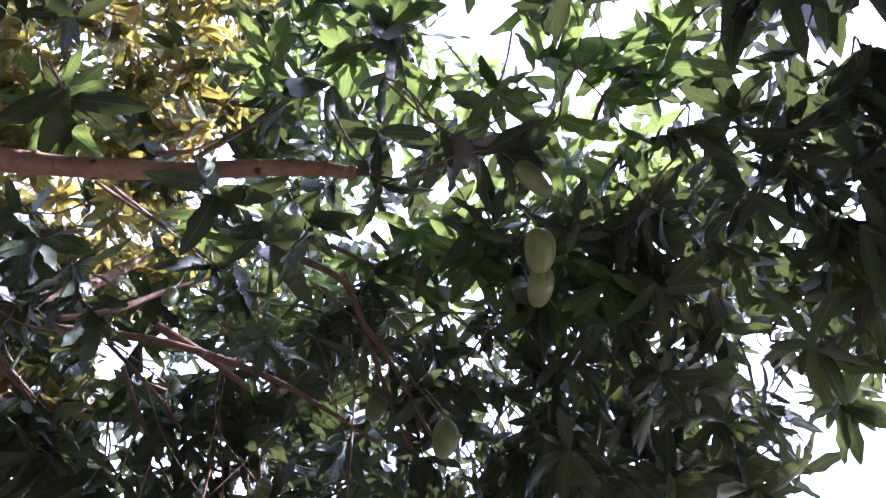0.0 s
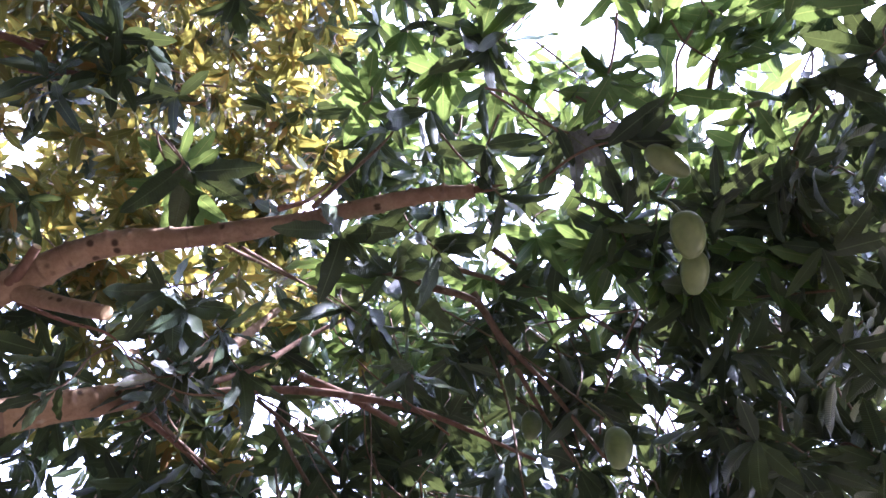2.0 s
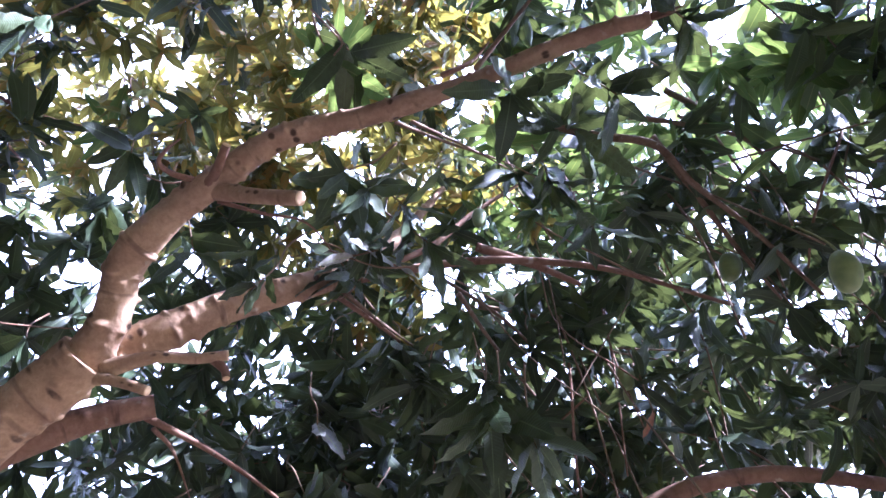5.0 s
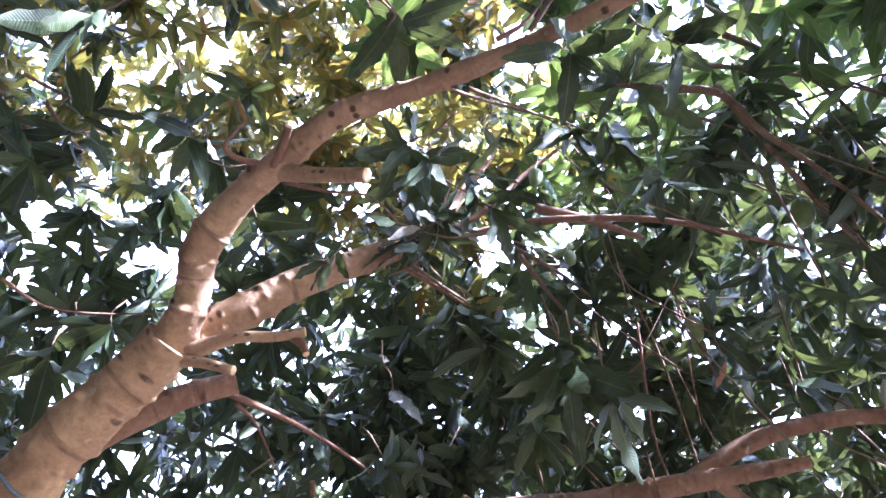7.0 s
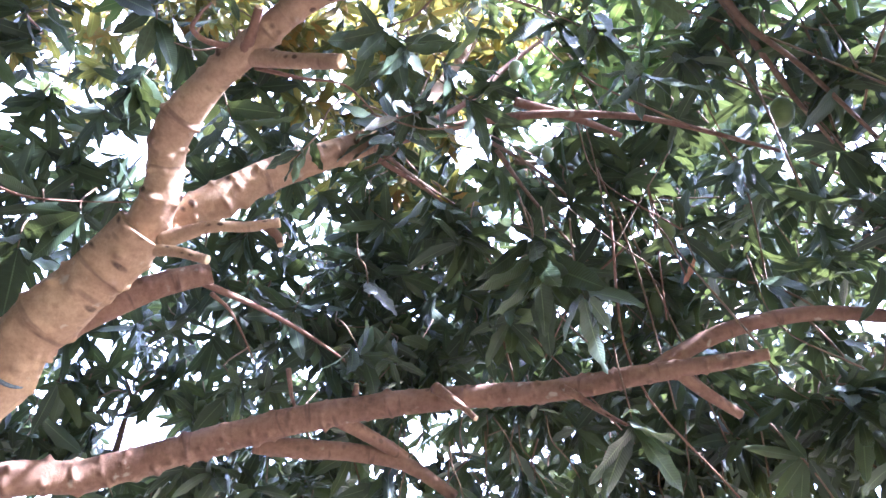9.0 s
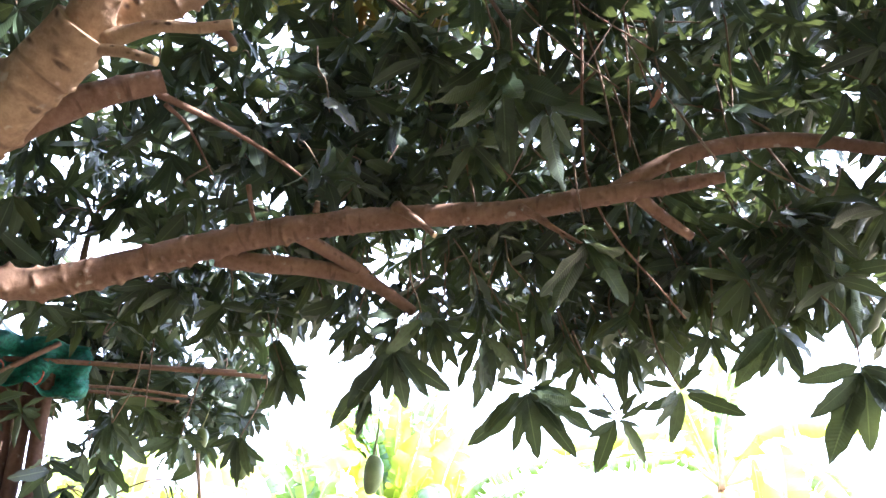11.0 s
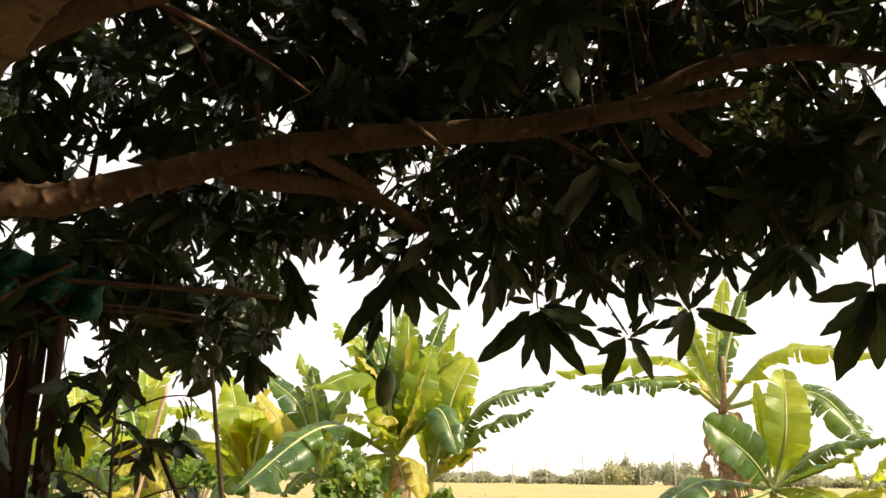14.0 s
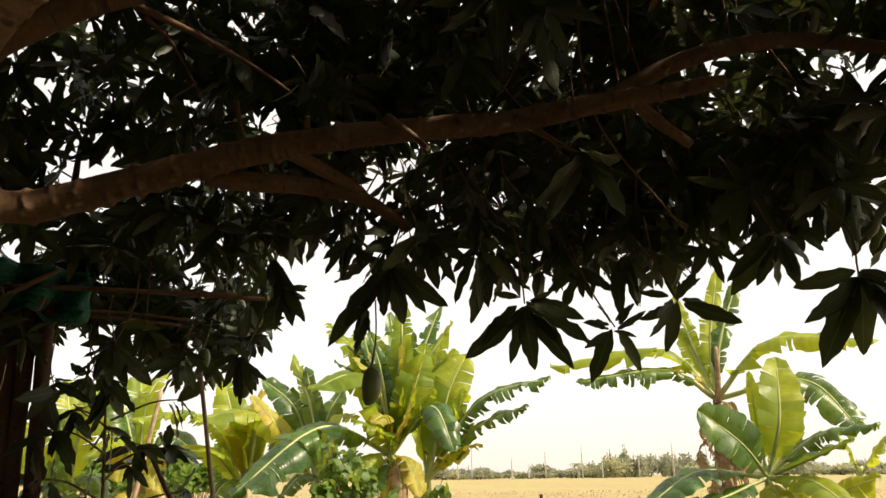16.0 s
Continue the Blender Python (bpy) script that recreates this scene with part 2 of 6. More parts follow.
def ground_material():
    """Dry straw stubble: straw, bare earth and green regrowth in patches and rows."""
    m, t, p = material("dry_field")
    coords = t.nodes.new("ShaderNodeTexCoord")
    broad = node(t, "TexNoise", Scale=0.06, Detail=5.0)
    patch = node(t, "TexNoise", Scale=0.5, Detail=6.0)
    fine = node(t, "TexNoise", Scale=9.0, Detail=8.0, Roughness=0.75)
    for n in (broad, patch, fine):
        t.links.new(coords.outputs["Object"], n.inputs["Vector"])
    straw = ramp(t, fine.outputs["Fac"], [(0.3, (0.24, 0.185, 0.1)), (0.55, (0.4, 0.32, 0.18)), (0.75, (0.5, 0.42, 0.26))])
    earth = ramp(t, patch.outputs["Fac"], [(0.38, (0.75, 0.75, 0.75)), (0.52, (0, 0, 0))])
    colour = mixed(t, straw.outputs[0], (0.3, 0.2, 0.11), earth.outputs[0])
    green = ramp(t, broad.outputs["Fac"], [(0.42, (0, 0, 0)), (0.6, (0.6, 0.6, 0.6))])
    colour = mixed(t, colour, (0.34, 0.36, 0.12), green.outputs[0])
    # unseen dark earth and litter round the mango tree, standing for shade to cut bounce light
    away = t.nodes.new("ShaderNodeVectorMath")
    away.operation = "DISTANCE"
    t.links.new(coords.outputs["Object"], away.inputs[0])
    away.inputs[1].default_value = (-1.0, 0.5, 0.0)
    wobble = t.nodes.new("ShaderNodeMath")
    wobble.operation = "MULTIPLY_ADD"
    t.links.new(patch.outputs["Fac"], wobble.inputs[0])
    wobble.inputs[1].default_value = 4.0
    t.links.new(away.outputs["Value"], wobble.inputs[2])
    bare = ramp(t, wobble.outputs[0], [(0.0, (1, 1, 1)), (1.0, (0, 0, 0))])
    shrink = t.nodes.new("ShaderNodeMapRange")
    shrink.inputs["From Min"].default_value, shrink.inputs["From Max"].default_value = 8.5, 11.0
    t.links.new(wobble.outputs[0], shrink.inputs["Value"])
    t.links.new(shrink.outputs[0], bare.inputs[0])
    shade_soil = ramp(t, fine.outputs["Fac"], [(0.35, (0.035, 0.027, 0.02)), (0.6, (0.07, 0.053, 0.039)), (0.75, (0.12, 0.085, 0.057))])
    colour = mixed(t, colour, shade_soil.outputs[0], bare.outputs[0])
    t.links.new(colour, p.inputs["Base Color"])
    p.inputs["Roughness"].default_value = 0.95
    p.inputs["Specular IOR Level"].default_value = 0.1
    bumped(t, p, fine.outputs["Fac"], 0.8, 0.04)
    return m


FIELD = ground_material()
STUBBLE = leaf_material("straw_stubble", [(0.0, (0.26, 0.18, 0.1)), (0.5, (0.42, 0.32, 0.19)), (0.85, (0.5, 0.4, 0.25)), (1.0, (0.26, 0.28, 0.11))], (0.5, 0.39, 0.22), 0.3, 0.8)


# ---- building helpers ----
def mesh_of(name, verts, faces, mat, uvs=None, smooth=True):
    """A mesh from arrays; uvs are per vertex."""
    me = bpy.data.meshes.new(name)
    verts = np.asarray(verts, dtype=np.float32).reshape(-1, 3)
    faces = np.asarray(faces, dtype=np.int32)
    n, k = faces.shape
    me.vertices.add(len(verts))
    me.vertices.foreach_set("co", verts.ravel())
    me.loops.add(n * k)
    me.loops.foreach_set("vertex_index", faces.ravel())
    me.polygons.add(n)
    me.polygons.foreach_set("loop_start", np.arange(0, n * k, k, dtype=np.int32))
    if uvs is not None:
        layer = me.uv_layers.new(name="UVMap")
        layer.data.foreach_set("uv", np.asarray(uvs, dtype=np.float32).reshape(-1, 2)[faces.ravel()].ravel())
    me.update(calc_edges=True)
    me.polygons.foreach_set("use_smooth", np.full(n, smooth))
    me.materials.append(mat)
    me.validate()
    return me


def part_mesh(name, me, parent=None, label="", kind=""):
    ob = new(name, me)
    if parent:
        ob.parent = parent
    return tagged(ob, label=label, kind=kind)


def spline(points, steps):
    """Points along a Catmull-Rom curve; the last column may hold radii."""
    p = np.array(points, dtype=float)
    p = np.vstack([2 * p[0] - p[1], p, 2 * p[-1] - p[-2]])
    out = []
    for i in range(1, len(p) - 2):
        u = np.linspace(0, 1, steps, endpoint=i == len(p) - 3)[:, None]
        a, b, c, d = p[i - 1:i + 3]
        out.append(0.5 * (2 * b + (c - a) * u + (2 * a - 5 * b + 4 * c - d) * u ** 2 + (3 * b - a - 3 * c + d) * u ** 3))
    return np.vstack(out)


def frames_along(p):
    tang = np.gradient(p, axis=0)
    tang /= np.linalg.norm(tang, axis=1)[:, None] + 1e-9
    ref = np.array([0.0, 0.0, 1.0]) if abs(tang[0][2]) < 0.9 else np.array([1.0, 0.0, 0.0])
    side = []
    for d in tang:
        ref = ref - d * (ref @ d)
        ref /= np.linalg.norm(ref)
        side.append(ref.copy())
    side = np.array(side)
    return tang, side, np.cross(tang, side)


def tube(points, steps=8, segments=8, rough=0.0, knots=0, seed=0, caps=True):
    """A limb along (x, y, z, radius) points, with swellings, ring creases and knots. Returns verts, faces, uvs."""
    rng = np.random.default_rng(seed)
    s = spline(points, steps)
    p, r = s[:, :3], np.maximum(s[:, 3], 0.0008)
    tang, a, b = frames_along(p)
    length = np.concatenate([[0], np.cumsum(np.linalg.norm(np.diff(p, axis=0), axis=1))])
    ang = np.linspace(0, 2 * math.pi, segments, endpoint=False)
    rad = np.repeat(r[:, None], segments, 1)
    if rough:
        for k in range(5):
            ph, fr = rng.uniform(0, 6.28, 2), rng.uniform(6, 34)
            rad *= 1 + rough * 0.35 * np.sin(length[:, None] * fr + ph[0]) * (0.5 + 0.5 * np.sin(ang[None] * (k % 3 + 1) + ph[1]))
    if knots > 12:
        # leaf-scar nodes: a swollen ring with a crease beside it and a few warts
        at = 0.04
        while at < length[-1]:
            ring = rng.uniform(0.4, 1.0)
            lean = at + 0.012 * np.sin(ang[None] + rng.uniform(0, 6.28))
            arc = 0.5 + 0.5 * np.sin(ang[None] + rng.uniform(0, 6.28))
            rad += ring * arc * r[:, None] * (0.018 * np.exp(-((length[:, None] - lean) / 0.012) ** 2) - 0.025 * np.exp(-((length[:, None] - lean - 0.017) / 0.006) ** 2))
            for _ in range(rng.integers(5, 11)):
                an = rng.uniform(0, 6.28)
                size = rng.uniform(0.008, 0.014) * np.clip(np.interp(at, length, r) / 0.06, 0.45, 1.2)
                da = (np.angle(np.exp(1j * (ang[None] - an)))) * r[:, None] / (size * 1.3)
                rad += np.exp(-(((length[:, None] - at - rng.normal(0, 0.006)) / size) ** 2 + da ** 2)) * size * rng.uniform(0.5, 1.0)
            at += rng.uniform(0.05, 0.1)
        knots //= 4
    for k in range(knots):
        at, an = rng.uniform(0.03, 0.97) * length[-1], rng.uniform(0, 6.28)
        size = rng.uniform(0.18, 0.38) * np.interp(at, length, r)
        dl = (length[:, None] - at) / size
        da = (np.angle(np.exp(1j * (ang[None] - an)))) * r[:, None] / (size * 1.25)
        rad += np.exp(-(dl ** 2 + da ** 2)) * size * rng.uniform(0.4, 0.75)
    v = p[:, None] + rad[..., None] * (np.cos(ang)[None, :, None] * a[:, None] + np.sin(ang)[None, :, None] * b[:, None])
    n = len(p)
    i, j = np.meshgrid(np.arange(n - 1), np.arange(segments), indexing="ij")
    jj = (j + 1) % segments
    faces = np.stack([i * segments + j, i * segments + jj, (i + 1) * segments + jj, (i + 1) * segments + j], -1).reshape(-1, 4)
    uv = np.stack([np.repeat(length[:, None], segments, 1), np.repeat((np.abs(ang - math.pi) / math.pi)[None], n, 0)], -1)
    verts, uv = v.reshape(-1, 3), uv.reshape(-1, 2)
    if caps:
        verts = np.vstack([verts, p[0], p[-1]])
        uv = np.vstack([uv, [0, 0], [length[-1], 0]])
        k = len(verts)
        j = np.arange(segments)
        jj = (j + 1) % segments
        first = np.stack([jj, j, np.full(segments, k - 2), np.full(segments, k - 2)], -1)
        last = np.stack([(n - 1) * segments + j, (n - 1) * segments + jj, np.full(segments, k - 1), np.full(segments, k - 1)], -1)
        return verts, faces, uv, np.vstack([first, last])[:, :3]
    return verts, faces, uv, np.zeros((0, 3), int)


def joined(chunks):
    """Joins tubes (verts, faces, uvs, cap triangles) into triangle arrays."""
    vs, fs, us, base = [], [], [], 0
    for v, f, u, c in chunks:
        vs.append(v), us.append(u)
        f = np.asarray(f)
        fs.append(np.vstack([f[:, [0, 1, 2]], f[:, [0, 2, 3]], c]) + base)
        base += len(v)
    return np.vstack(vs), np.vstack(fs), np.vstack(us)


def limb_mesh(name, points, mat, **more):
    v, f, u = joined([tube(points, **more)])
    return mesh_of(name, v, f, mat, u)


def blades(base, way, normal, length, width, bend, fold, rng, stations=7, wave=0.1, shape=0.88):
    """Many leaf blades at once, as arrays: each curves along its way and folds along its midrib."""
    n = len(base)
    way = way / np.linalg.norm(way, axis=1)[:, None]
    normal = normal - way * np.sum(normal * way, axis=1)[:, None]
    normal = normal / (np.linalg.norm(normal, axis=1)[:, None] + 1e-9)
    side = np.cross(way, normal)
    u = np.linspace(0, 1, stations)
    u = 0.45 * u + 0.55 * (0.5 - 0.5 * np.cos(math.pi * u))
    ang = bend[:, None] * u[None]
    du = np.diff(u)[None]
    x = np.concatenate([np.zeros((n, 1)), np.cumsum(np.cos((ang[:, 1:] + ang[:, :-1]) / 2) * du, axis=1)], 1)
    z = -np.concatenate([np.zeros((n, 1)), np.cumsum(np.sin((ang[:, 1:] + ang[:, :-1]) / 2) * du, axis=1)], 1)
    mid = base[:, None] + length[:, None, None] * (x[..., None] * way[:, None] + z[..., None] * normal[:, None])
    w = np.clip(np.sin(math.pi * u ** shape) ** 0.7, 0, 1)
    w[0], w[-1] = 0.06, 0.0
    up = np.cos(ang)[..., None] * normal[:, None] + np.sin(ang)[..., None] * way[:, None]
    half = 0.5 * width[:, None] * w[None]
    scallop = [1 + wave * rng.uniform(0.6, 1.8, (n, 1)) * np.sin(u[None] * rng.uniform(13, 26, (n, 1)) + rng.uniform(0, 6.28, (n, 1))) for _ in range(2)]
    ripple = wave * width[:, None] * np.sin(u[None] * rng.uniform(14, 24, (n, 1)) + rng.uniform(0, 6.28, (n, 1))) * (w[None] > 0)
    rows = []
    for s in (-1, 0, 1):
        edge = half * scallop[1 if s > 0 else 0]
        lift = np.abs(s) * (edge * np.sin(fold)[:, None] + ripple * (1 if s > 0 else -0.7))
        rows.append(mid + s * (edge * np.cos(fold)[:, None])[..., None] * side[:, None] + lift[..., None] * up)
    verts = np.stack(rows, 2)
    uv = np.broadcast_to(np.stack([np.repeat(u[:, None], 3, 1), np.repeat(np.array([[-1.0, 0.0, 1.0]]), stations, 0)], -1)[None], (n, stations, 3, 2))
    k = np.arange(stations - 1)[:, None] * 3 + np.arange(2)[None]
    quad = np.stack([k, k + 1, k + 4, k + 3], -1).reshape(-1, 4)
    faces = (np.arange(n)[:, None, None] * stations * 3 + quad[None]).reshape(-1, 4)
    return verts.reshape(-1, 3), faces, uv.reshape(-1, 2)


def unit(v):
    v = np.asarray(v, dtype=float)
    return v / (np.linalg.norm(v, axis=-1, keepdims=True) + 1e-9)


def shoot_leaves(tips, ways, rng, count=(8, 13), size=(0.125, 0.21), droop=0.6, along=0.1):
    """Whorls of leaves round the ends of shoots. Returns base, way, normal, length, width, bend, fold."""
    base, way, normal, length = [], [], [], []
    for tip, w in zip(tips, ways):
        m = rng.integers(*count)
        a = unit(np.cross(w, rng.normal(size=3)))
        b = np.cross(w, a)
        phi = np.arange(m) * 2.4 + rng.uniform(0, 6.28) + rng.normal(0, 0.3, m)
        open_ = np.radians(np.clip(rng.normal(rng.uniform(48, 76), 15, m), 8, 120))
        radial = np.cos(phi)[:, None] * a + np.sin(phi)[:, None] * b
        d = np.cos(open_)[:, None] * w + np.sin(open_)[:, None] * radial
        sag = droop * rng.uniform(0.1, 1.6)
        d = unit(d + np.array([0, 0, -sag]) * rng.uniform(0.6, 1.3, (m, 1)) + rng.normal(0, 0.12, (m, 3)))
        base.append(tip - w * along * rng.uniform(0, 1, (m, 1)) ** 1.6)
        way.append(d)
        normal.append(unit(np.cross(np.cross(d, w + np.array([0, 0, 0.4])), d) + rng.normal(0, 0.4, (m, 3))))
        length.append(rng.uniform(size[0], size[1], m) * np.where(rng.uniform(0, 1, m) < 0.2, 0.65, 1.0))
    base, way, normal, length = np.vstack(base), np.vstack(way), np.vstack(normal), np.concatenate(length)
    n = len(base)
    return base, way, normal, length, length * rng.uniform(0.22, 0.32, n), rng.normal(0.4, 0.35, n), np.abs(rng.normal(0.22, 0.15, n))


# ---- ground and distance ----
def ground():
    """One sheet to the horizon, with soft rises near by."""
    r = np.concatenate([[0], np.geomspace(0.8, 4500, 70)])
    ang = np.linspace(0, 2 * math.pi, 96, endpoint=False)
    x = r[:, None] * np.cos(ang)
    y = r[:, None] * np.sin(ang)
    z = (0.05 * np.sin(x * 0.7 + 1) * np.cos(y * 0.5) + 0.03 * np.sin(x * 2.1) * np.sin(y * 1.7 + 2)) * (r[:, None] < 60)
    v = np.stack([x, y, z], -1).reshape(-1, 3)
    i, j = np.meshgrid(np.arange(len(r) - 1), np.arange(96), indexing="ij")
    f = np.stack([i * 96 + j, (i + 1) * 96 + j, (i + 1) * 96 + (j + 1) % 96, i * 96 + (j + 1) % 96], -1).reshape(-1, 4)
    tagged(new("ground", mesh_of("ground", v, f, FIELD)), "dry straw-coloured stubble field reaching the horizon", "ground", kind="structure")


ground()


def stubble():
    rng = np.random.default_rng(11)
    n = 26000
    dist = 12 * (75 / 12) ** rng.uniform(0, 1, n)
    a = np.radians(rng.uniform(-45, 45, n))
    base = np.stack([dist * np.sin(a), dist * np.cos(a), np.zeros(n) - 0.05], -1)
    way = unit(np.stack([rng.normal(0, 0.9, n), rng.normal(0, 0.9, n), np.ones(n)], -1))
    v, f, u = blades(base, way, rng.normal(size=(n, 3)), rng.uniform(0.04, 0.14, n) * (1 + dist / 60), 0.012 + dist * 0.0007, rng.normal(0.4, 0.3, n), np.full(n, 0.2), rng, 3)
    tagged(new("stubble", mesh_of("stubble", v, f, STUBBLE, u)), "dry straw stubble standing in the harvested field", "stubble", kind="stuff")


stubble()

# ---- the mango tree ----
tree = tagged(new("mango_tree"), "large mango tree with pruned reddish limbs and dense dark leaves", "tree")
tree.location = (-2.5, 2.9, 0)
TREE_AT = np.array([-2.5, 2.9, 0.0])


def local(points):
    return [(x - TREE_AT[0], y - TREE_AT[1], z - TREE_AT[2], r) for (x, y, z), r in points]


TRUNK = [((-2.5, 2.9, -0.1), 0.2000), ((-2.42, 2.85, 0.6930), 0.1470), ((-2.15, 2.65, 1.45), 0.1261), ((-1.854, 1.858, 2.090), 0.1008), ((-1.370, 1.674, 2.415), 0.0931), ((-1.213, 1.577, 2.565), 0.0874), ((-1.021, 1.493, 2.725), 0.0818), ((-0.907, 1.429, 2.826), 0.0782)]
UPPER = [((-0.937, 1.465, 2.793), 0.0560), ((-0.847, 1.363, 2.896), 0.0561), ((-0.803, 1.243, 3.002), 0.0500), ((-0.694, 1.145, 3.087), 0.0457), ((-0.570, 1.062, 3.137), 0.0415), ((-0.388, 0.966, 3.227), 0.0347), ((-0.134, 0.901, 3.259), 0.0290), ((0.122, 0.797, 3.259), 0.0248), ((0.397, 0.637, 3.209), 0.0208), ((0.532, 0.568, 3.165), 0.0171)]
SECOND = [((-0.947, 1.499, 2.850), 0.0510), ((-0.782, 1.484, 2.941), 0.0561), ((-0.602, 1.486, 3.071), 0.0493), ((-0.364, 1.509, 3.206), 0.0442), ((-0.248, 1.521, 3.285), 0.0425), ((-0.174, 1.534, 3.378), 0.0357), ((-0.067, 1.591, 3.601), 0.0221), ((0.069, 1.618, 3.898), 0.0119)]
BEHIND = [((-1.236, 1.691, 2.619), 0.0425), ((-1.109, 1.703, 2.732), 0.0451), ((-0.967, 1.721, 2.825), 0.0415), ((-0.813, 1.747, 2.892), 0.0360)]
LOWER = [((-2.3, 2.75, 1.35), 0.09), ((-1.95, 2.5, 1.9), 0.0754), ((-1.517, 2.042, 2.266), 0.057), ((-1.202, 2.105, 2.355), 0.0524), ((-0.846, 2.117, 2.463), 0.0487), ((-0.565, 2.086, 2.524), 0.0455), ((-0.28, 2.044, 2.556), 0.0415), ((-0.017, 1.985, 2.556), 0.0375), ((0.276, 1.892, 2.534), 0.0345), ((0.51, 1.783, 2.529), 0.0305), ((0.705, 1.699, 2.523), 0.0235), ((0.839, 1.624, 2.513), 0.0165)]
BOUGHS = []


def bough(name, pts, mat, seg, knots):
    k = len(BOUGHS)
    BOUGHS.append((name, pts, mat, seg, knots))
    part_mesh(name, limb_mesh(name, local(pts), mat, steps=100 if seg > 12 else 16, segments=seg + (36 if seg > 12 else 10), rough=0.12 if seg > 12 else 0.07, knots=knots, seed=k), tree)


bough("trunk", TRUNK, BARK, 32, 70)
bough("limb", UPPER, BARK, 28, 46)
bough("limb", SECOND, BARK, 28, 30)
bough("limb", BEHIND, BARK_RED, 20, 9)
bough("limb", LOWER, BARK_RED, 28, 90)
bough("limb", [((-0.704, 2.145, 2.466), 0.028), ((-0.561, 2.188, 2.468), 0.034), ((-0.374, 2.231, 2.468), 0.031), ((-0.198, 2.260, 2.436), 0.026), ((-0.029, 2.309, 2.340), 0.018)], BARK_RED, 12, 6)
bough("limb", [((-0.428, 2.087, 2.535), 0.026), ((-0.312, 2.173, 2.5), 0.024), ((-0.198, 2.256, 2.455), 0.02)], BARK_RED, 10, 3)
bough("limb", [((0.560, 1.770, 2.538), 0.026), ((0.714, 1.734, 2.618), 0.026), ((0.880, 1.697, 2.66), 0.024), ((1.081, 1.654, 2.66), 0.022), ((1.378, 1.625, 2.605), 0.018)], BARK_RED, 12, 5)
bough("limb", [((0.610, 1.739, 2.528), 0.02), ((0.692, 1.766, 2.468), 0.019), ((0.797, 1.810, 2.416), 0.014)], BARK_RED, 10, 2)
bough("limb", [((-0.202, 1.552, 3.288), 0.0154), ((-0.029, 1.543, 3.334), 0.0154), ((0.201, 1.510, 3.350), 0.0140), ((0.423, 1.487, 3.329), 0.0126), ((0.650, 1.468, 3.272), 0.0098), ((0.990, 1.472, 3.135), 0.0056)], BARK_RED, 10, 3)
bough("limb", [((0.190, 1.529, 3.443), 0.0168), ((0.382, 1.553, 3.388), 0.0140), ((0.549, 1.578, 3.318), 0.0091)], BARK_RED, 10, 2)
bough("limb", [((-0.112, 1.655, 3.474), 0.0112), ((0.037, 1.665, 3.602), 0.0126), ((0.199, 1.655, 3.796), 0.0098), ((0.393, 1.635, 3.976), 0.0070)], BARK_RED, 10, 2)
STUBS = [
    ("stub", [((-0.564, 1.075, 3.128), 0.03), ((-0.431, 1.036, 3.057), 0.0225), ((-0.296, 0.991, 2.994), 0.0195)], BARK),
    ("stub", [((-0.587, 1.076, 3.119), 0.024), ((-0.544, 1.008, 3.121), 0.014), ((-0.509, 0.939, 3.145), 0.011)], BARK_RED),
    ("stub", [((-0.902, 1.468, 2.780), 0.022), ((-0.801, 1.435, 2.749), 0.015), ((-0.699, 1.428, 2.714), 0.014)], BARK),
    ("stub", [((-0.851, 1.452, 2.801), 0.03), ((-0.714, 1.421, 2.821), 0.018), ((-0.604, 1.432, 2.830), 0.016), ((-0.521, 1.434, 2.845), 0.015)], BARK),
    ("stub", [((-0.558, 1.443, 2.837), 0.014), ((-0.523, 1.449, 2.809), 0.012), ((-0.511, 1.450, 2.779), 0.01)], BARK_RED),
    ("stub", [((-0.090, 1.966, 2.581), 0.022), ((-0.015, 1.918, 2.505), 0.011), ((0.035, 1.891, 2.446), 0.009)], BARK_RED),
    ("stub", [((-0.358, 2.041, 2.590), 0.014), ((-0.354, 2.024, 2.624), 0.008)], BARK_RED),
]

# splintered end of the broken upper limb
end, before = np.array(UPPER[-1][0]), np.array(UPPER[-2][0])
along = unit(end - before)
rg = np.random.default_rng(21)
for k in range(6):
    off = unit(np.cross(along, rg.normal(size=3))) * rg.uniform(0.003, 0.012)
    reach = along * rg.uniform(0.03, 0.09) + rg.normal(0, 0.006, 3)
    part_mesh("splinter", limb_mesh("splinter", local([(end + off - along * 0.02, 0.006), (end + off * 1.2 + reach * 0.5, 0.0045), (end + off * 1.4 + reach, 0.0015)]), BARK_RED, steps=4, segments=6), tree)
for k, (name, pts, mat) in enumerate(STUBS):
    stub = part_mesh(name, limb_mesh(name, local(pts), mat, steps=8, segments=12, rough=0.08, knots=1, seed=40 + k), tree)
    end, before, r = np.array(pts[-1][0]), np.array(pts[-2][0]), pts[-1][1]
    d = unit(end - before)
    cut = [((end + d * 0.0005), r * 0.97), ((end + d * 0.003), r * 0.93), ((end + d * 0.004), r * 0.4)]
    part_mesh("cut_face", limb_mesh("cut_face", local(cut), CUT, steps=3, segments=12), stub, "pale freshly cut wood end")


BRANCH_SHOOTS = []


def thin_branch(pts, r0, r1, mat, seed):
    rs = np.linspace(r0, r1 * 0.45, len(pts))
    for a, p in zip(np.array(pts[1:-1] + pts[-1:], float), np.array(pts[2:] + pts[-1:], float)):
        BRANCH_SHOOTS.append(a + (p - a) * 0.35)
    BRANCH_SHOOTS.append(np.array(pts[-1], float))
    part_mesh("branch", limb_mesh("branch", local(list(zip(pts, rs))), mat, steps=8, segments=7, rough=0.06, seed=seed), tree)


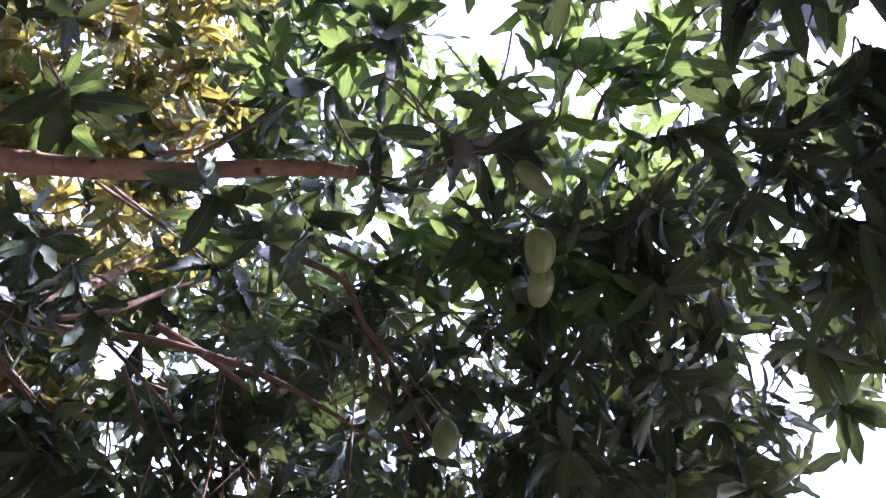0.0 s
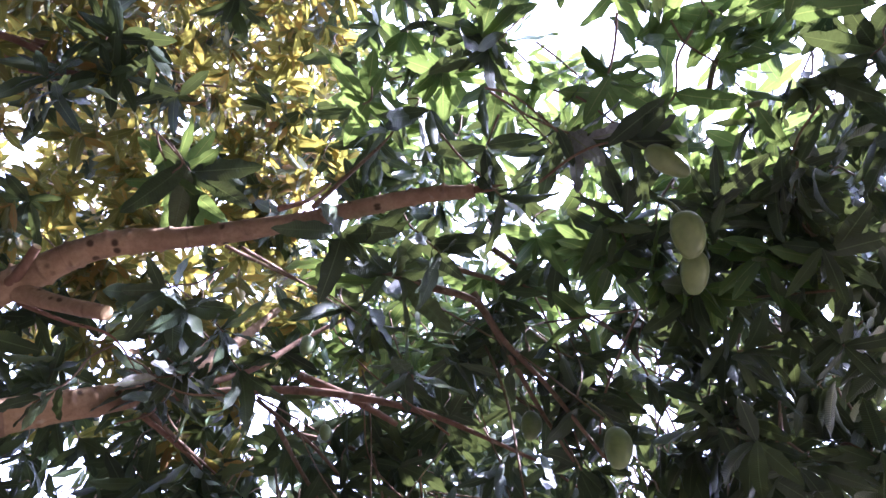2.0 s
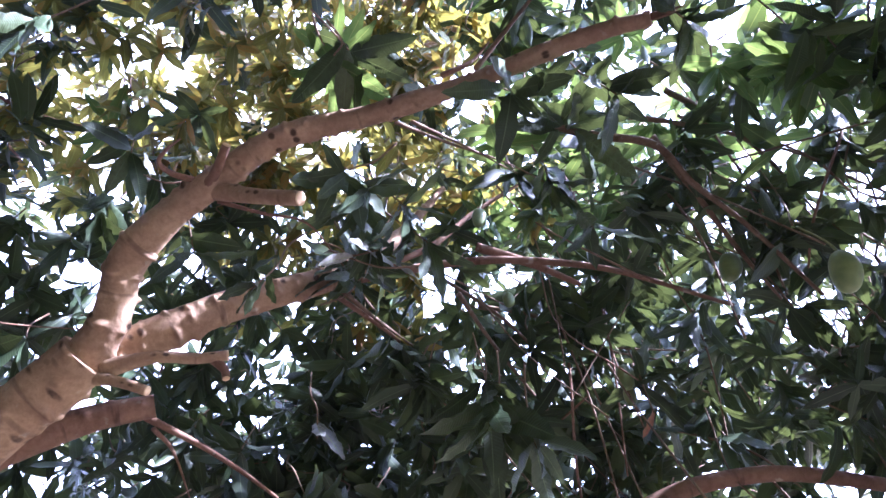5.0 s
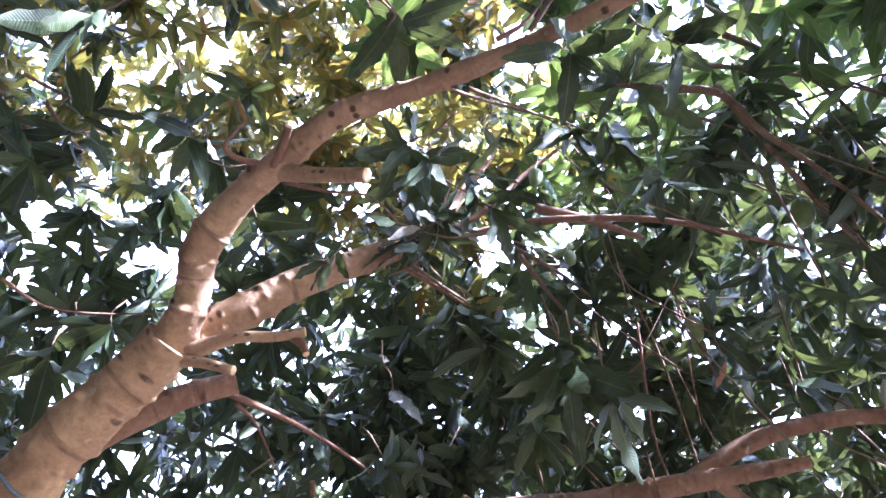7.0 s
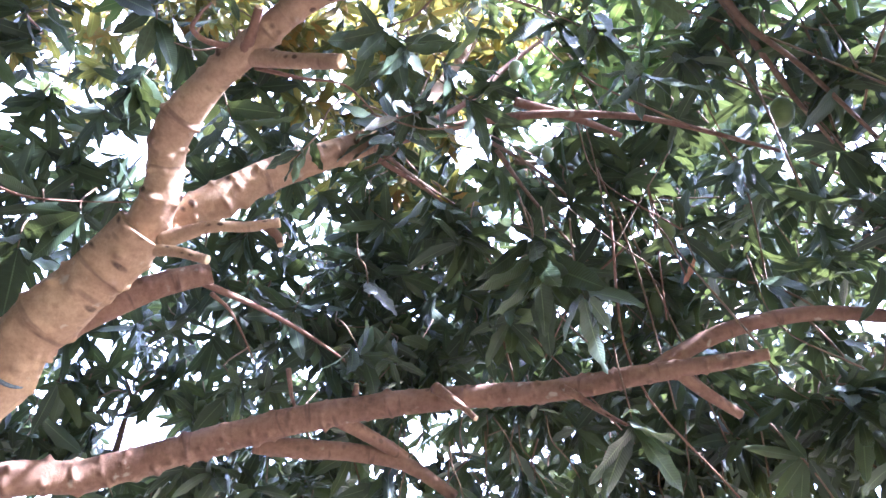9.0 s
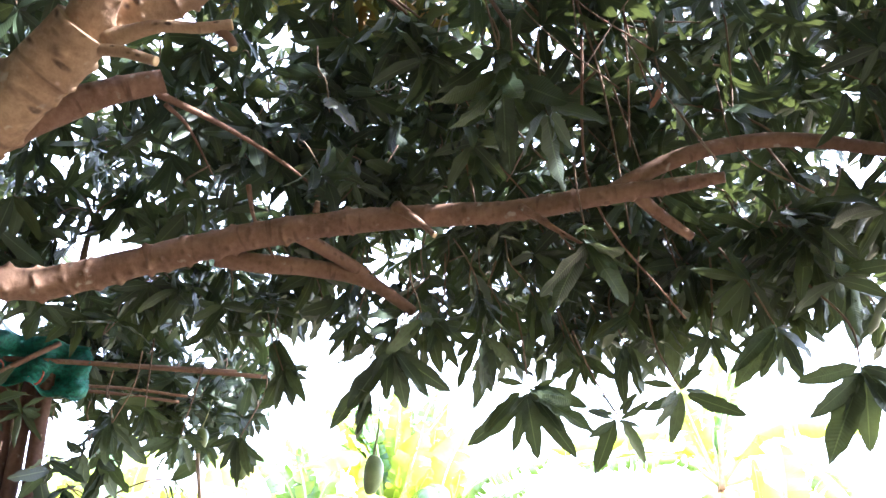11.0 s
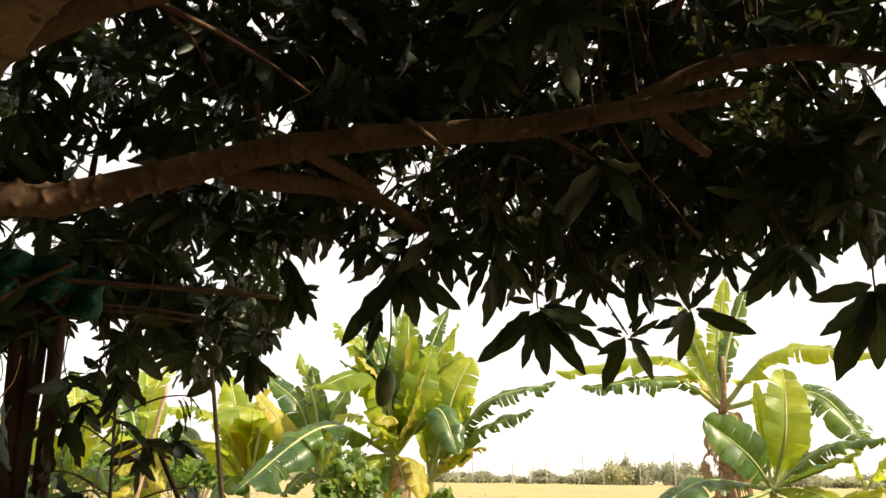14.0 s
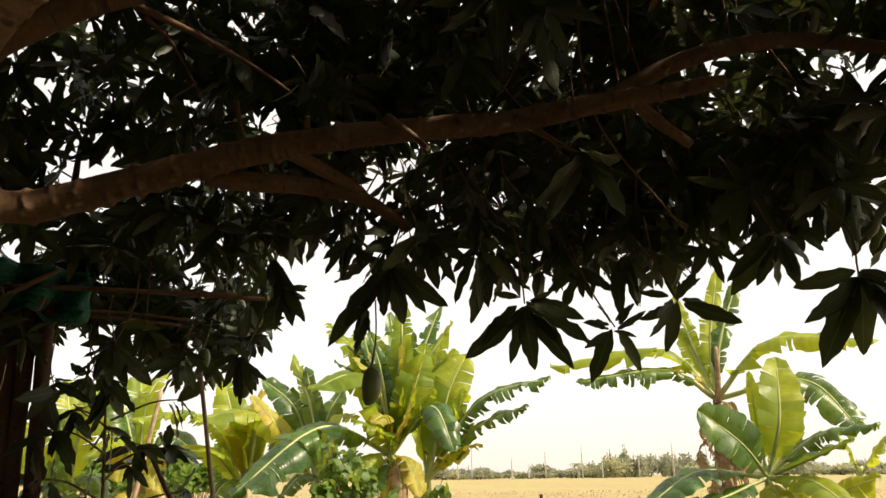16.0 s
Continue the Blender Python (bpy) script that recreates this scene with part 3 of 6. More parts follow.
thin_branch([(-0.866, 1.831, 2.908), (-0.688, 1.983, 2.888), (-0.514, 2.127, 2.838), (-0.338, 2.314, 2.775)], 0.013, 0.007, TWIG_WARM, 70)
thin_branch([(-0.272, 1.593, 3.237), (-0.094, 1.720, 3.189), (0.023, 1.837, 3.126), (0.164, 2.034, 3.011)], 0.010, 0.004, TWIG_WARM, 71)
thin_branch([(-0.842, 1.859, 2.883), (-0.810, 2.000, 2.886), (-0.760, 2.197, 2.794)], 0.009, 0.004, TWIG_WARM, 72)
thin_branch([(0.299, 1.854, 2.530), (0.389, 1.808, 2.435), (0.473, 1.768, 2.359)], 0.014, 0.008, TWIG_WARM, 73)
thin_branch([(-0.605, 1.049, 3.134), (-0.657, 1.007, 3.106), (-0.679, 0.966, 3.101), (-0.654, 0.937, 3.119), (-0.624, 0.920, 3.142)], 0.010, 0.006, TWIG_WARM, 74)
thin_branch([(-0.558, 1.113, 3.127), (-0.429, 1.123, 3.092), (-0.306, 1.142, 3.077), (-0.199, 1.215, 2.987)], 0.007, 0.003, TWIG_WARM, 75)
thin_branch([(0.052, 0.808, 3.315), (0.131, 0.794, 3.374), (0.181, 0.765, 3.440)], 0.009, 0.006, TWIG_WARM, 76)
thin_branch([(-0.600, 2.062, 2.703), (-0.568, 2.074, 2.580), (-0.492, 2.096, 2.447)], 0.010, 0.005, TWIG_WARM, 77)
thin_branch([(-1.334, 1.229, 2.901), (-1.275, 1.358, 2.907), (-1.187, 1.458, 2.959), (-1.042, 1.603, 3.072)], 0.006, 0.004, TWIG_WARM, 78)
thin_branch([(0.312, 0.958, 3.371), (0.479, 0.979, 3.317), (0.650, 0.971, 3.262), (0.752, 1.033, 3.172), (0.884, 1.084, 3.058), (1.047, 1.158, 2.871)], 0.016, 0.011, TWIG, 70)
thin_branch([(0.658, 0.979, 3.317), (0.792, 1.093, 3.174), (0.893, 1.174, 3.047), (0.985, 1.232, 2.927)], 0.012, 0.009, TWIG, 71)
thin_branch([(0.621, 1.018, 3.492), (0.756, 1.008, 3.446), (0.923, 0.999, 3.371), (1.146, 1.022, 3.287)], 0.010, 0.008, TWIG, 72)
thin_branch([(0.754, 0.976, 3.589), (0.891, 1.013, 3.507), (1.034, 1.074, 3.392), (1.177, 1.172, 3.224)], 0.012, 0.008, TWIG, 73)
thin_branch([(-0.075, 0.944, 3.293), (0.086, 1.043, 3.345), (0.270, 1.108, 3.339), (0.473, 1.196, 3.290)], 0.006, 0.003, TWIG, 74)
thin_branch([(0.135, 1.723, 3.402), (0.266, 1.905, 3.335), (0.466, 2.099, 3.204), (0.568, 2.134, 3.119)], 0.010, 0.006, TWIG, 75)
thin_branch([(0.056, 1.750, 3.521), (0.309, 1.845, 3.395), (0.532, 2.024, 3.283), (0.717, 2.166, 3.191)], 0.009, 0.006, TWIG, 76)
thin_branch([(0.230, 2.039, 3.641), (0.462, 2.039, 3.599), (0.728, 2.079, 3.469), (1.034, 2.039, 3.365)], 0.012, 0.006, TWIG, 77)
thin_branch([(1.365, 0.310, 3.561), (1.480, 0.213, 3.512), (1.594, 0.111, 3.488), (1.718, -0.041, 3.436)], 0.010, 0.008, TWIG, 78)
thin_branch([(1.144, 0.268, 3.402), (1.136, 0.164, 3.430), (1.196, 0.081, 3.471), (1.277, -0.013, 3.495)], 0.009, 0.005, TWIG, 79)
thin_branch([(0.142, 0.802, 3.345), (0.212, 0.743, 3.430), (0.314, 0.641, 3.524), (0.344, 0.608, 3.588)], 0.009, 0.005, TWIG, 80)
thin_branch([(-0.029, 0.923, 3.267), (0.140, 1.038, 3.316), (0.292, 1.147, 3.351)], 0.006, 0.003, TWIG, 81)
thin_branch([(0.888, 1.263, 3.625), (1.067, 1.304, 3.516), (1.235, 1.363, 3.374), (1.370, 1.428, 3.220)], 0.010, 0.007, TWIG, 82)
thin_branch([(-0.261, 1.550, 3.231), (-0.146, 1.661, 3.207), (0.014, 1.778, 3.163)], 0.010, 0.006, TWIG, 83)
thin_branch([(-1.583, 2.985, 2.744), (-1.557, 2.934, 2.889), (-1.527, 2.896, 2.997), (-1.434, 2.889, 3.099)], 0.018, 0.009, TWIG, 84)
thin_branch([(-1.534, 2.905, 2.974), (-1.560, 2.853, 3.046), (-1.598, 2.800, 3.102)], 0.011, 0.006, TWIG, 85)
thin_branch([(-1.166, 0.682, 3.817), (-0.933, 0.734, 3.974), (-0.748, 0.825, 4.069), (-0.563, 0.792, 4.193)], 0.017, 0.008, TWIG_WARM, 70)
thin_branch([(-0.898, 0.848, 4.002), (-0.725, 0.873, 4.114), (-0.467, 0.886, 4.235), (-0.280, 0.877, 4.273)], 0.016, 0.008, TWIG_WARM, 71)
thin_branch([(-1.280, 0.749, 4.090), (-0.959, 0.833, 4.214), (-0.735, 0.872, 4.280), (-0.456, 0.819, 4.372)], 0.014, 0.008, TWIG_WARM, 72)
thin_branch([(-1.079, 0.894, 4.017), (-0.990, 0.892, 4.177), (-0.853, 0.931, 4.215)], 0.036, 0.024, TWIG_WARM, 73)
thin_branch([(-1.572, 1.083, 3.740), (-1.449, 1.202, 3.754), (-1.291, 1.297, 3.792), (-1.110, 1.348, 3.854)], 0.008, 0.005, TWIG_WARM, 74)
thin_branch([(-1.598, 1.188, 3.656), (-1.586, 1.258, 3.619), (-1.589, 1.337, 3.560)], 0.010, 0.008, TWIG_WARM, 75)
thin_branch([(-1.579, 1.228, 3.785), (-1.531, 1.349, 3.740), (-1.495, 1.405, 3.724)], 0.010, 0.008, TWIG_WARM, 76)
thin_branch([(-0.858, 0.824, 3.969), (-0.699, 0.790, 4.043), (-0.543, 0.776, 4.095), (-0.392, 0.797, 4.122)], 0.009, 0.005, TWIG_WARM, 90)
thin_branch([(-0.866, 0.757, 4.051), (-0.775, 0.774, 4.079), (-0.626, 0.817, 4.111), (-0.481, 0.787, 4.161)], 0.007, 0.004, TWIG_WARM, 91)
thin_branch([(-0.500, 0.789, 4.156), (-0.391, 0.876, 4.145), (-0.268, 0.934, 4.142)], 0.006, 0.004, TWIG_WARM, 92)
thin_branch([(-0.648, 0.510, 4.099), (-0.627, 0.631, 4.068), (-0.641, 0.766, 4.015)], 0.006, 0.004, TWIG_WARM, 93)

# ---- foliage: a crown laid out round the eye point, cleared to fit its view ----
EYE_POINT = np.array([0.0, 0.0, 1.55])
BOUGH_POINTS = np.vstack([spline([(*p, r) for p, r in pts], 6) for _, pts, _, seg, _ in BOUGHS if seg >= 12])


def heading(p):
    d = p - EYE_POINT
    r = np.linalg.norm(d, axis=1)
    return np.degrees(np.arctan2(d[:, 0], d[:, 1])), np.degrees(np.arcsin(d[:, 2] / r)), r


# underside of the crown from the eye point: lowest elevation by heading, and thin places set to fit the camera's view
# (heading, elevation, radius, share kept)
EDGE_AZ = [-180, -60, -34, -30, -20, -13, -10.5, -9, -5, -2, 4, 9, 12, 16, 21, 25, 29, 33, 45, 60, 70, 82, 95, 110, 180]
EDGE_EL = [12, 6, 8, 8, 9, 10, 17, 21.5, 21, 18, 18, 15.5, 16, 16, 15, 17, 19, 16, 18, 24, 30, 30, 24, 20, 22]
THIN = [(72, 69, 8, 0.6), (88, 60, 9, 0.51), (86, 45, 12, 0.75), (60, 62, 8, 0.75), (66, 25, 5, 0.5), (99, 52, 8, 0.32), (12, 36, 6, 0.7), (24, 32, 5, 0.85), (56, 43, 9, 0.8), (46, 36, 6, 0.9), (37, 71, 6, 0.75), (14, 63, 5, 0.6), (46, 52, 4, 0.7), (12, 59, 5, 0.5), (-42, 55, 4, 0.38), (-18, 49, 4, 0.51), (-27, 22, 3.2, 0.01), (-36, 30, 3, 0.38), (4, 18, 2.2, 0.26), (12, 50, 4, 0.51), (-28, 41, 4, 0.64), (9, 46, 7, 0.62), (-40, 42, 8, 0.6), (3, 43, 5, 0.7), (78, 57, 7, 0.7), (22.2, 79.8, 4.0, 0.2), (74.2, 69.6, 4.5, 0.2), (77.7, 67.5, 3.5, 0.3), (87.9, 49.7, 4.0, 0.35), (-28.2, 24.1, 2.5, 0.1), (-27.8, 23.5, 2.5, 0.1)]


def clear_limb_views(p):
    """The points that leave the limbs in the camera's view, and are not close overhead."""
    d = p - EYE_POINT
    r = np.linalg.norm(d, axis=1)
    ld = BOUGH_POINTS[:, :3] - EYE_POINT
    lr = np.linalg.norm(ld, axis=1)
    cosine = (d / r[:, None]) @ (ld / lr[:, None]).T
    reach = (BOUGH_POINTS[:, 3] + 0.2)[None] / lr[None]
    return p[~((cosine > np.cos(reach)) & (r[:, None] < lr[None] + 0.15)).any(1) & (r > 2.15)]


def crown_shoots(count, az_range, rng, far=1.0, lean=0.0):
    az = rng.uniform(*az_range, count)
    az = np.where((lean > 0) & (az > 25) & (rng.uniform(0, 1, count) < lean), rng.uniform(-62, 20, count), az)
    s_low = np.sin(np.radians(np.interp(az, EDGE_AZ, EDGE_EL)))
    el = np.degrees(np.arcsin(s_low + (1 - s_low) * rng.uniform(0, 1, count)))
    near = np.interp(az, [-180, -40, -10, 10, 30, 60, 100, 180], [2.6, 3.0, 2.95, 2.8, 2.25, 1.75, 1.85, 2.4])
    near = near + np.clip((el - 55) / 30, 0, 1) * 0.35
    out = np.interp(az, [-180, -60, -20, 10, 40, 70, 110, 180], [5.5, 5.8, 5.2, 4.8, 4.2, 3.5, 3.4, 5.0]) * far
    out = np.where(el < 24, np.minimum(out, np.where(az < -8, 5.4, 4.3)), out)
    r = near + (out - near) * rng.uniform(0, 1, count) ** 1.1
    d = np.stack([np.sin(np.radians(az)) * np.cos(np.radians(el)), np.cos(np.radians(az)) * np.cos(np.radians(el)), np.sin(np.radians(el))], -1)
    # the flank is airier
    airy = np.interp(az, [28, 42, 90, 102], [1.0, 0.8, 0.8, 1.0])
    airy = np.where(el < 40, 1.0, airy)
    # the fringe is loose
    fringe = (el - np.interp(az, EDGE_AZ, EDGE_EL)) / (5 + 4 * np.sin(az * 0.9))
    keep = rng.uniform(0, 1, count) < np.clip(fringe, 0.12, 1) * airy
    for a, e, w, k in THIN:
        c = np.array([math.sin(radians(a)) * math.cos(radians(e)), math.cos(radians(a)) * math.cos(radians(e)), math.sin(radians(e))])
        keep &= ~((d @ c > math.cos(radians(w))) & (rng.uniform(0, 1, count) > k))
    # no shoots between the eye point and the limbs, so the camera sees them
    ld = BOUGH_POINTS[:, :3] - EYE_POINT
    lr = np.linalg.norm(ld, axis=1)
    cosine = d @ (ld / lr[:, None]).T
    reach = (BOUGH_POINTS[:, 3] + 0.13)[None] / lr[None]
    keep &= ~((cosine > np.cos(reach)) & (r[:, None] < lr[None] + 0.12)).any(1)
    # keeps the camera's view of the net and cross poles open
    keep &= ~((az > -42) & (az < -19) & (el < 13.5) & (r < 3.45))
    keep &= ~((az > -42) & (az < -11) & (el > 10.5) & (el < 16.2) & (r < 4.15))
    # clumps
    keep &= np.array([noise.noise(Vector(p) * 3.4) for p in (EYE_POINT + d * r[:, None])]) > -0.15
    p = (EYE_POINT + d * r[:, None])[keep]
    way = unit(d[keep] * 0.5 + np.array([0, 0, 0.15]) + rng.normal(0, 0.6, (keep.sum(), 3)))
    return p, way


def twigs_for(tips, ways, rng, reach=(0.12, 0.4)):
    chunks = []
    for p, w in zip(tips, ways):
        n = rng.uniform(*reach)
        out = unit(p - EYE_POINT) + np.array([0, 0, 0.5])
        b = p + unit(out - w * 0.7 + rng.normal(0, 0.3, 3)) * n * 0.45
        c = b + unit(out + rng.normal(0, 0.4, 3)) * n * 0.55
        chunks.append(tube([(*(c - TREE_AT), 0.0045), (*(b - TREE_AT), 0.0035), (*(p - TREE_AT), 0.0025)], steps=3, segments=4, caps=False))
    return joined(chunks)


def foliage(name, tips, ways, mat, rng, label, stations=8, twigs=True, **more):
    base, way, normal, length, width, bend, fold = shoot_leaves(tips, ways, rng, **more)
    v, f, u = blades(base - TREE_AT, way, normal, length, width, bend, fold, rng, stations)
    part_mesh(name, mesh_of(name, v, f, mat, u), tree, label, "stuff")
    if twigs:
        v, f, u = twigs_for(tips, ways, rng)
        part_mesh("brushwood", mesh_of("brushwood", v, f, TWIG, u), tree, kind="stuff")


rng = np.random.default_rng(5)
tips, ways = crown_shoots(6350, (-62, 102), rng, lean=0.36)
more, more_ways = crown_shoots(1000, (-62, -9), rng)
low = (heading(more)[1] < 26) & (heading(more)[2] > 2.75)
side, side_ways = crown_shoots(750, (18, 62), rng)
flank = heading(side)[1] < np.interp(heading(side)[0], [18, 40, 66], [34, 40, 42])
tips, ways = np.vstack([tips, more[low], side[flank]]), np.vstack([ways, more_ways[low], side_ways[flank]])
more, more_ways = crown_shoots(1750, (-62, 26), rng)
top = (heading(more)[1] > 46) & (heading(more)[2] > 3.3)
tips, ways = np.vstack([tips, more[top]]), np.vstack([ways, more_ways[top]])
# the low mass behind the props
n = 260
q = np.radians(rng.uniform(-44, -13, n))
w = np.radians(rng.uniform(9.5, 15, n) + 2 * np.sin(q * 25))
back = EYE_POINT + rng.uniform(4.2, 5.2, (n, 1)) * np.stack([np.sin(q) * np.cos(w), np.cos(q) * np.cos(w), np.sin(w)], -1)
tips, ways = np.vstack([tips, back]), np.vstack([ways, unit(rng.normal(0, 0.7, (n, 3)))])
grown = clear_limb_views(np.array(BRANCH_SHOOTS) + rng.normal(0, 0.06, (len(BRANCH_SHOOTS), 3)))
tips, ways = np.vstack([tips, grown]), np.vstack([ways, unit(unit(grown - EYE_POINT) * 0.5 + rng.normal(0, 0.6, grown.shape))])
a, e, r = heading(tips)
# yellowed where the sun strikes the upper left of the crown
old = (a < 18) & (e > 40) & (r > 2.7) & (rng.uniform(0, 1, len(a)) < np.clip((e - 38) / 16, 0, 1) * np.clip((22 - a) / 20, 0, 1) * 0.85)
fresh = ~old & ((e > 50) & (a > 5) & (rng.uniform(0, 1, len(a)) < 0.5) | (e > 45) & (rng.uniform(0, 1, len(a)) < 0.03))
right = a > 34
dark = ~old & ~fresh
foliage("foliage", tips[dark & ~right], ways[dark & ~right], LEAF, rng, "dense dark green mango leaves")
foliage("foliage", tips[dark & right], ways[dark & right], LEAF, rng, "dense dark green mango leaves", size=(0.1, 0.17), count=(9, 15))
foliage("foliage", tips[fresh], ways[fresh], LEAF_FRESH_BACKLIT, rng, "bright green young and backlit mango leaves", droop=0.25, size=(0.12, 0.19), count=(9, 15))
foliage("foliage", tips[old], ways[old], LEAF_OLD_SUNLIT, rng, "yellowing sunlit mango leaves", size=(0.085, 0.15), count=(12, 19))
# out-of-view back and right of the crown, added to keep light out
tips, ways = crown_shoots(4200, (-180, -62), rng)
foliage("foliage", tips, ways, LEAF, rng, "dense dark green mango leaves", 4, False, size=(0.2, 0.3))
tips, ways = crown_shoots(1800, (102, 180), rng)
foliage("foliage", tips, ways, LEAF, rng, "dense dark green mango leaves", 4, False, size=(0.2, 0.3))

# shoots hanging and standing nearest the open space: each leaf a piece of its own
LEAF_FORMS = []
for k in range(10):
    rg = np.random.default_rng(100 + k)
    v, f, u = blades(np.zeros((1, 3)), np.array([[1.0, 0, 0]]), np.array([[0, 0, 1.0]]), np.ones(1), np.array([rg.uniform(0.25, 0.32)]), np.array([rg.uniform(-0.1, 0.5)]), np.array([rg.uniform(0.1, 0.4)]), rg, 12, 0.09)
    LEAF_FORMS.append((v, f, u))
LEAF_MESHES = {m.name: [mesh_of("leaf", v, f, m, u) for v, f, u in LEAF_FORMS] for m in (LEAF, LEAF_FRESH_BACKLIT, LEAF_DEAD, LEAF_GREY)}


def near_shoot(tip, way, mat, count=8, size=0.21, droop=0.5, seed=0, spread=62):
    rg = np.random.default_rng(seed)
    w = unit(np.array(way, float))
    base, d, nrm, ln, wd, _, _ = shoot_leaves([np.array(tip)], [w], rg, (count, count + 1), (size * 0.8, size * 1.12), droop)
    for b, x, n, l in zip(base, d, nrm, ln):
        n = unit(n - x * (n @ x))
        y = np.cross(n, x)
        m = Matrix(((x[0], y[0], n[0], b[0]), (x[1], y[1], n[1], b[1]), (x[2], y[2], n[2], b[2]), (0, 0, 0, 1)))
        ob = new("leaf", LEAF_MESHES[mat.name][rg.integers(10)])
        ob.parent = tree
        ob.matrix_basis = Matrix.Translation(-Vector(TREE_AT)) @ m @ Matrix.Diagonal((l, l, l, 1))
    c = np.array(tip) - w * 0.09 + rg.normal(0, 0.01, 3)
    e0 = c - unit(w + np.array([0, 0, -0.3]) + rg.normal(0, 0.2, 3)) * 0.16
    part_mesh("twig", limb_mesh("twig", local([(e0, 0.0032), ((e0 + c) / 2 + rg.normal(0, 0.012, 3), 0.003), (c, 0.0028), (np.array(tip), 0.0022)]), TWIG, steps=5, segments=6), tree)


def spray(centre, leaves, mat=LEAF, seed=0, rise=0.3):
    """A hanging whorl: each leaf reaches from the shoot's end by its own offset; the twig comes down from the crown."""
    rg = np.random.default_rng(seed)
    c = np.array(centre)
    fill = [np.array(leaves[rg.integers(len(leaves))]) * rg.uniform(0.5, 0.85) + rg.normal(0, 0.035, 3) for _ in range(5)]
    for reach in [np.array(r) for r in leaves] + fill:
        b = c + unit(reach) * 0.012 + rg.normal(0, 0.008, 3)
        x = c + reach - b
        l = np.linalg.norm(x)
        x = x / l
        n = np.array([rg.normal(0, 0.5), -1.0, rg.normal(0.2, 0.35)])
        n = unit(n - x * (n @ x))
        y = np.cross(n, x)
        ob = new("leaf", LEAF_MESHES[mat.name][rg.integers(10)])
        ob.parent = tree
        m = Matrix(((x[0], y[0], n[0], b[0]), (x[1], y[1], n[1], b[1]), (x[2], y[2], n[2], b[2]), (0, 0, 0, 1)))
        ob.matrix_basis = Matrix.Translation(-Vector(TREE_AT)) @ m @ Matrix.Diagonal((l * 1.04, l * 1.04 * rg.uniform(0.78, 1.04), l, 1))
    top = c + np.array([rg.normal(0, 0.06), 0.05 + rg.uniform(0, 0.1), rise])
    part_mesh("twig", limb_mesh("twig", local([(top, 0.0038), ((c + top) / 2 + rg.normal(0, 0.02, 3), 0.0034), (c, 0.0026)]), TWIG, steps=6, segments=6), tree)


spray((-0.102, 2.271, 2.199), [(-0.205, 0.032, -0.265), (-0.151, 0.072, -0.154), (-0.061, -0.021, -0.144), (0.057, 0.094, -0.191), (0.128, 0.011, -0.164), (0.196, 0.019, -0.146), (-0.02, 0.03, -0.17)], LEAF, 1)
spray((-0.175, 2.31, 2.06), [(-0.04, 0.05, -0.16), (-0.02, 0.02, -0.13)], LEAF, 2)
spray((-0.23, 2.309, 2.312), [(-0.04, 0.035, -0.146), (-0.087, -0.05, -0.099), (0.063, 0.051, -0.078), (-0.073, -0.004, -0.034), (0.038, 0.006, -0.112)], LEAF, 3)
spray((0.351, 2.227, 2.045), [(-0.19, 0.075, -0.162), (-0.151, 0.007, -0.123), (-0.055, 0.026, -0.187), (0.016, -0.02, -0.211), (0.141, -0.01, -0.208), (0.175, -0.068, -0.054), (0.096, -0.029, -0.135), (-0.102, 0.023, 0.043), (0.08, -0.057, 0.026)], LEAF, 4)
spray((0.621, 2.149, 1.949), [(-0.076, 0.032, -0.168), (0.097, 0.043, -0.136), (-0.089, 0.054, 0.034), (0.071, 0.002, -0.026), (0.091, -0.04, 0.038), (-0.047, -0.04, 0.064)], LEAF, 5)
spray((0.803, 2.076, 2.02), [(0.148, -0.083, -0.093), (0.13, 0.008, -0.022), (-0.032, 0.033, -0.16), (-0.085, -0.007, -0.12), (-0.103, 0.032, 0.035), (0.072, -0.018, 0.065)], LEAF, 6)
spray((1.184, 1.765, 2.014), [(-0.082, 0.094, -0.235), (0.02, 0.075, -0.214), (0.08, -0.056, -0.238), (0.108, -0.03, -0.159), (-0.083, 0.041, -0.106), (-0.157, 0.025, -0.035), (0.1, -0.029, -0.03)], LEAF, 7)
spray((1.025, 1.861, 2.155), [(-0.092, 0.117, -0.144), (-0.048, 0.058, -0.132), (0.041, -0.022, -0.136), (0.119, 0.003, -0.076), (-0.106, 0.04, -0.05), (0.002, 0.026, -0.148)], LEAF, 8)
spray((0.211, 2.28, 2.257), [(-0.016, 0.085, -0.246), (-0.098, 0.001, -0.182), (0.063, 0.057, -0.117), (0.129, 0.031, -0.112), (-0.087, 0.05, -0.069), (0.027, 0.002, -0.2)], LEAF, 9)
spray((0.538, 2.255, 2.172), [(-0.052, 0.069, -0.143), (0.04, -0.034, -0.107), (0.101, -0.062, -0.093), (-0.093, 0.066, -0.064), (0.083, 0.024, -0.013)], LEAF, 10)
spray((0.92, 2.069, 2.201), [(-0.037, 0.073, -0.094), (0.035, 0.006, -0.13), (-0.097, 0.006, -0.056), (0.054, -0.07, -0.086)], LEAF, 11)
spray((0.04, 2.3, 2.3), [(0.09, 0.05, -0.15), (0.02, -0.03, -0.18), (-0.08, 0.04, -0.12), (0.15, 0.0, -0.09)], LEAF, 12)
spray((0.68, 2.2, 2.2), [(0.05, 0.05, -0.16), (-0.05, -0.03, -0.14), (0.11, 0.04, -0.1), (0.0, 0.05, -0.17)], LEAF, 13)
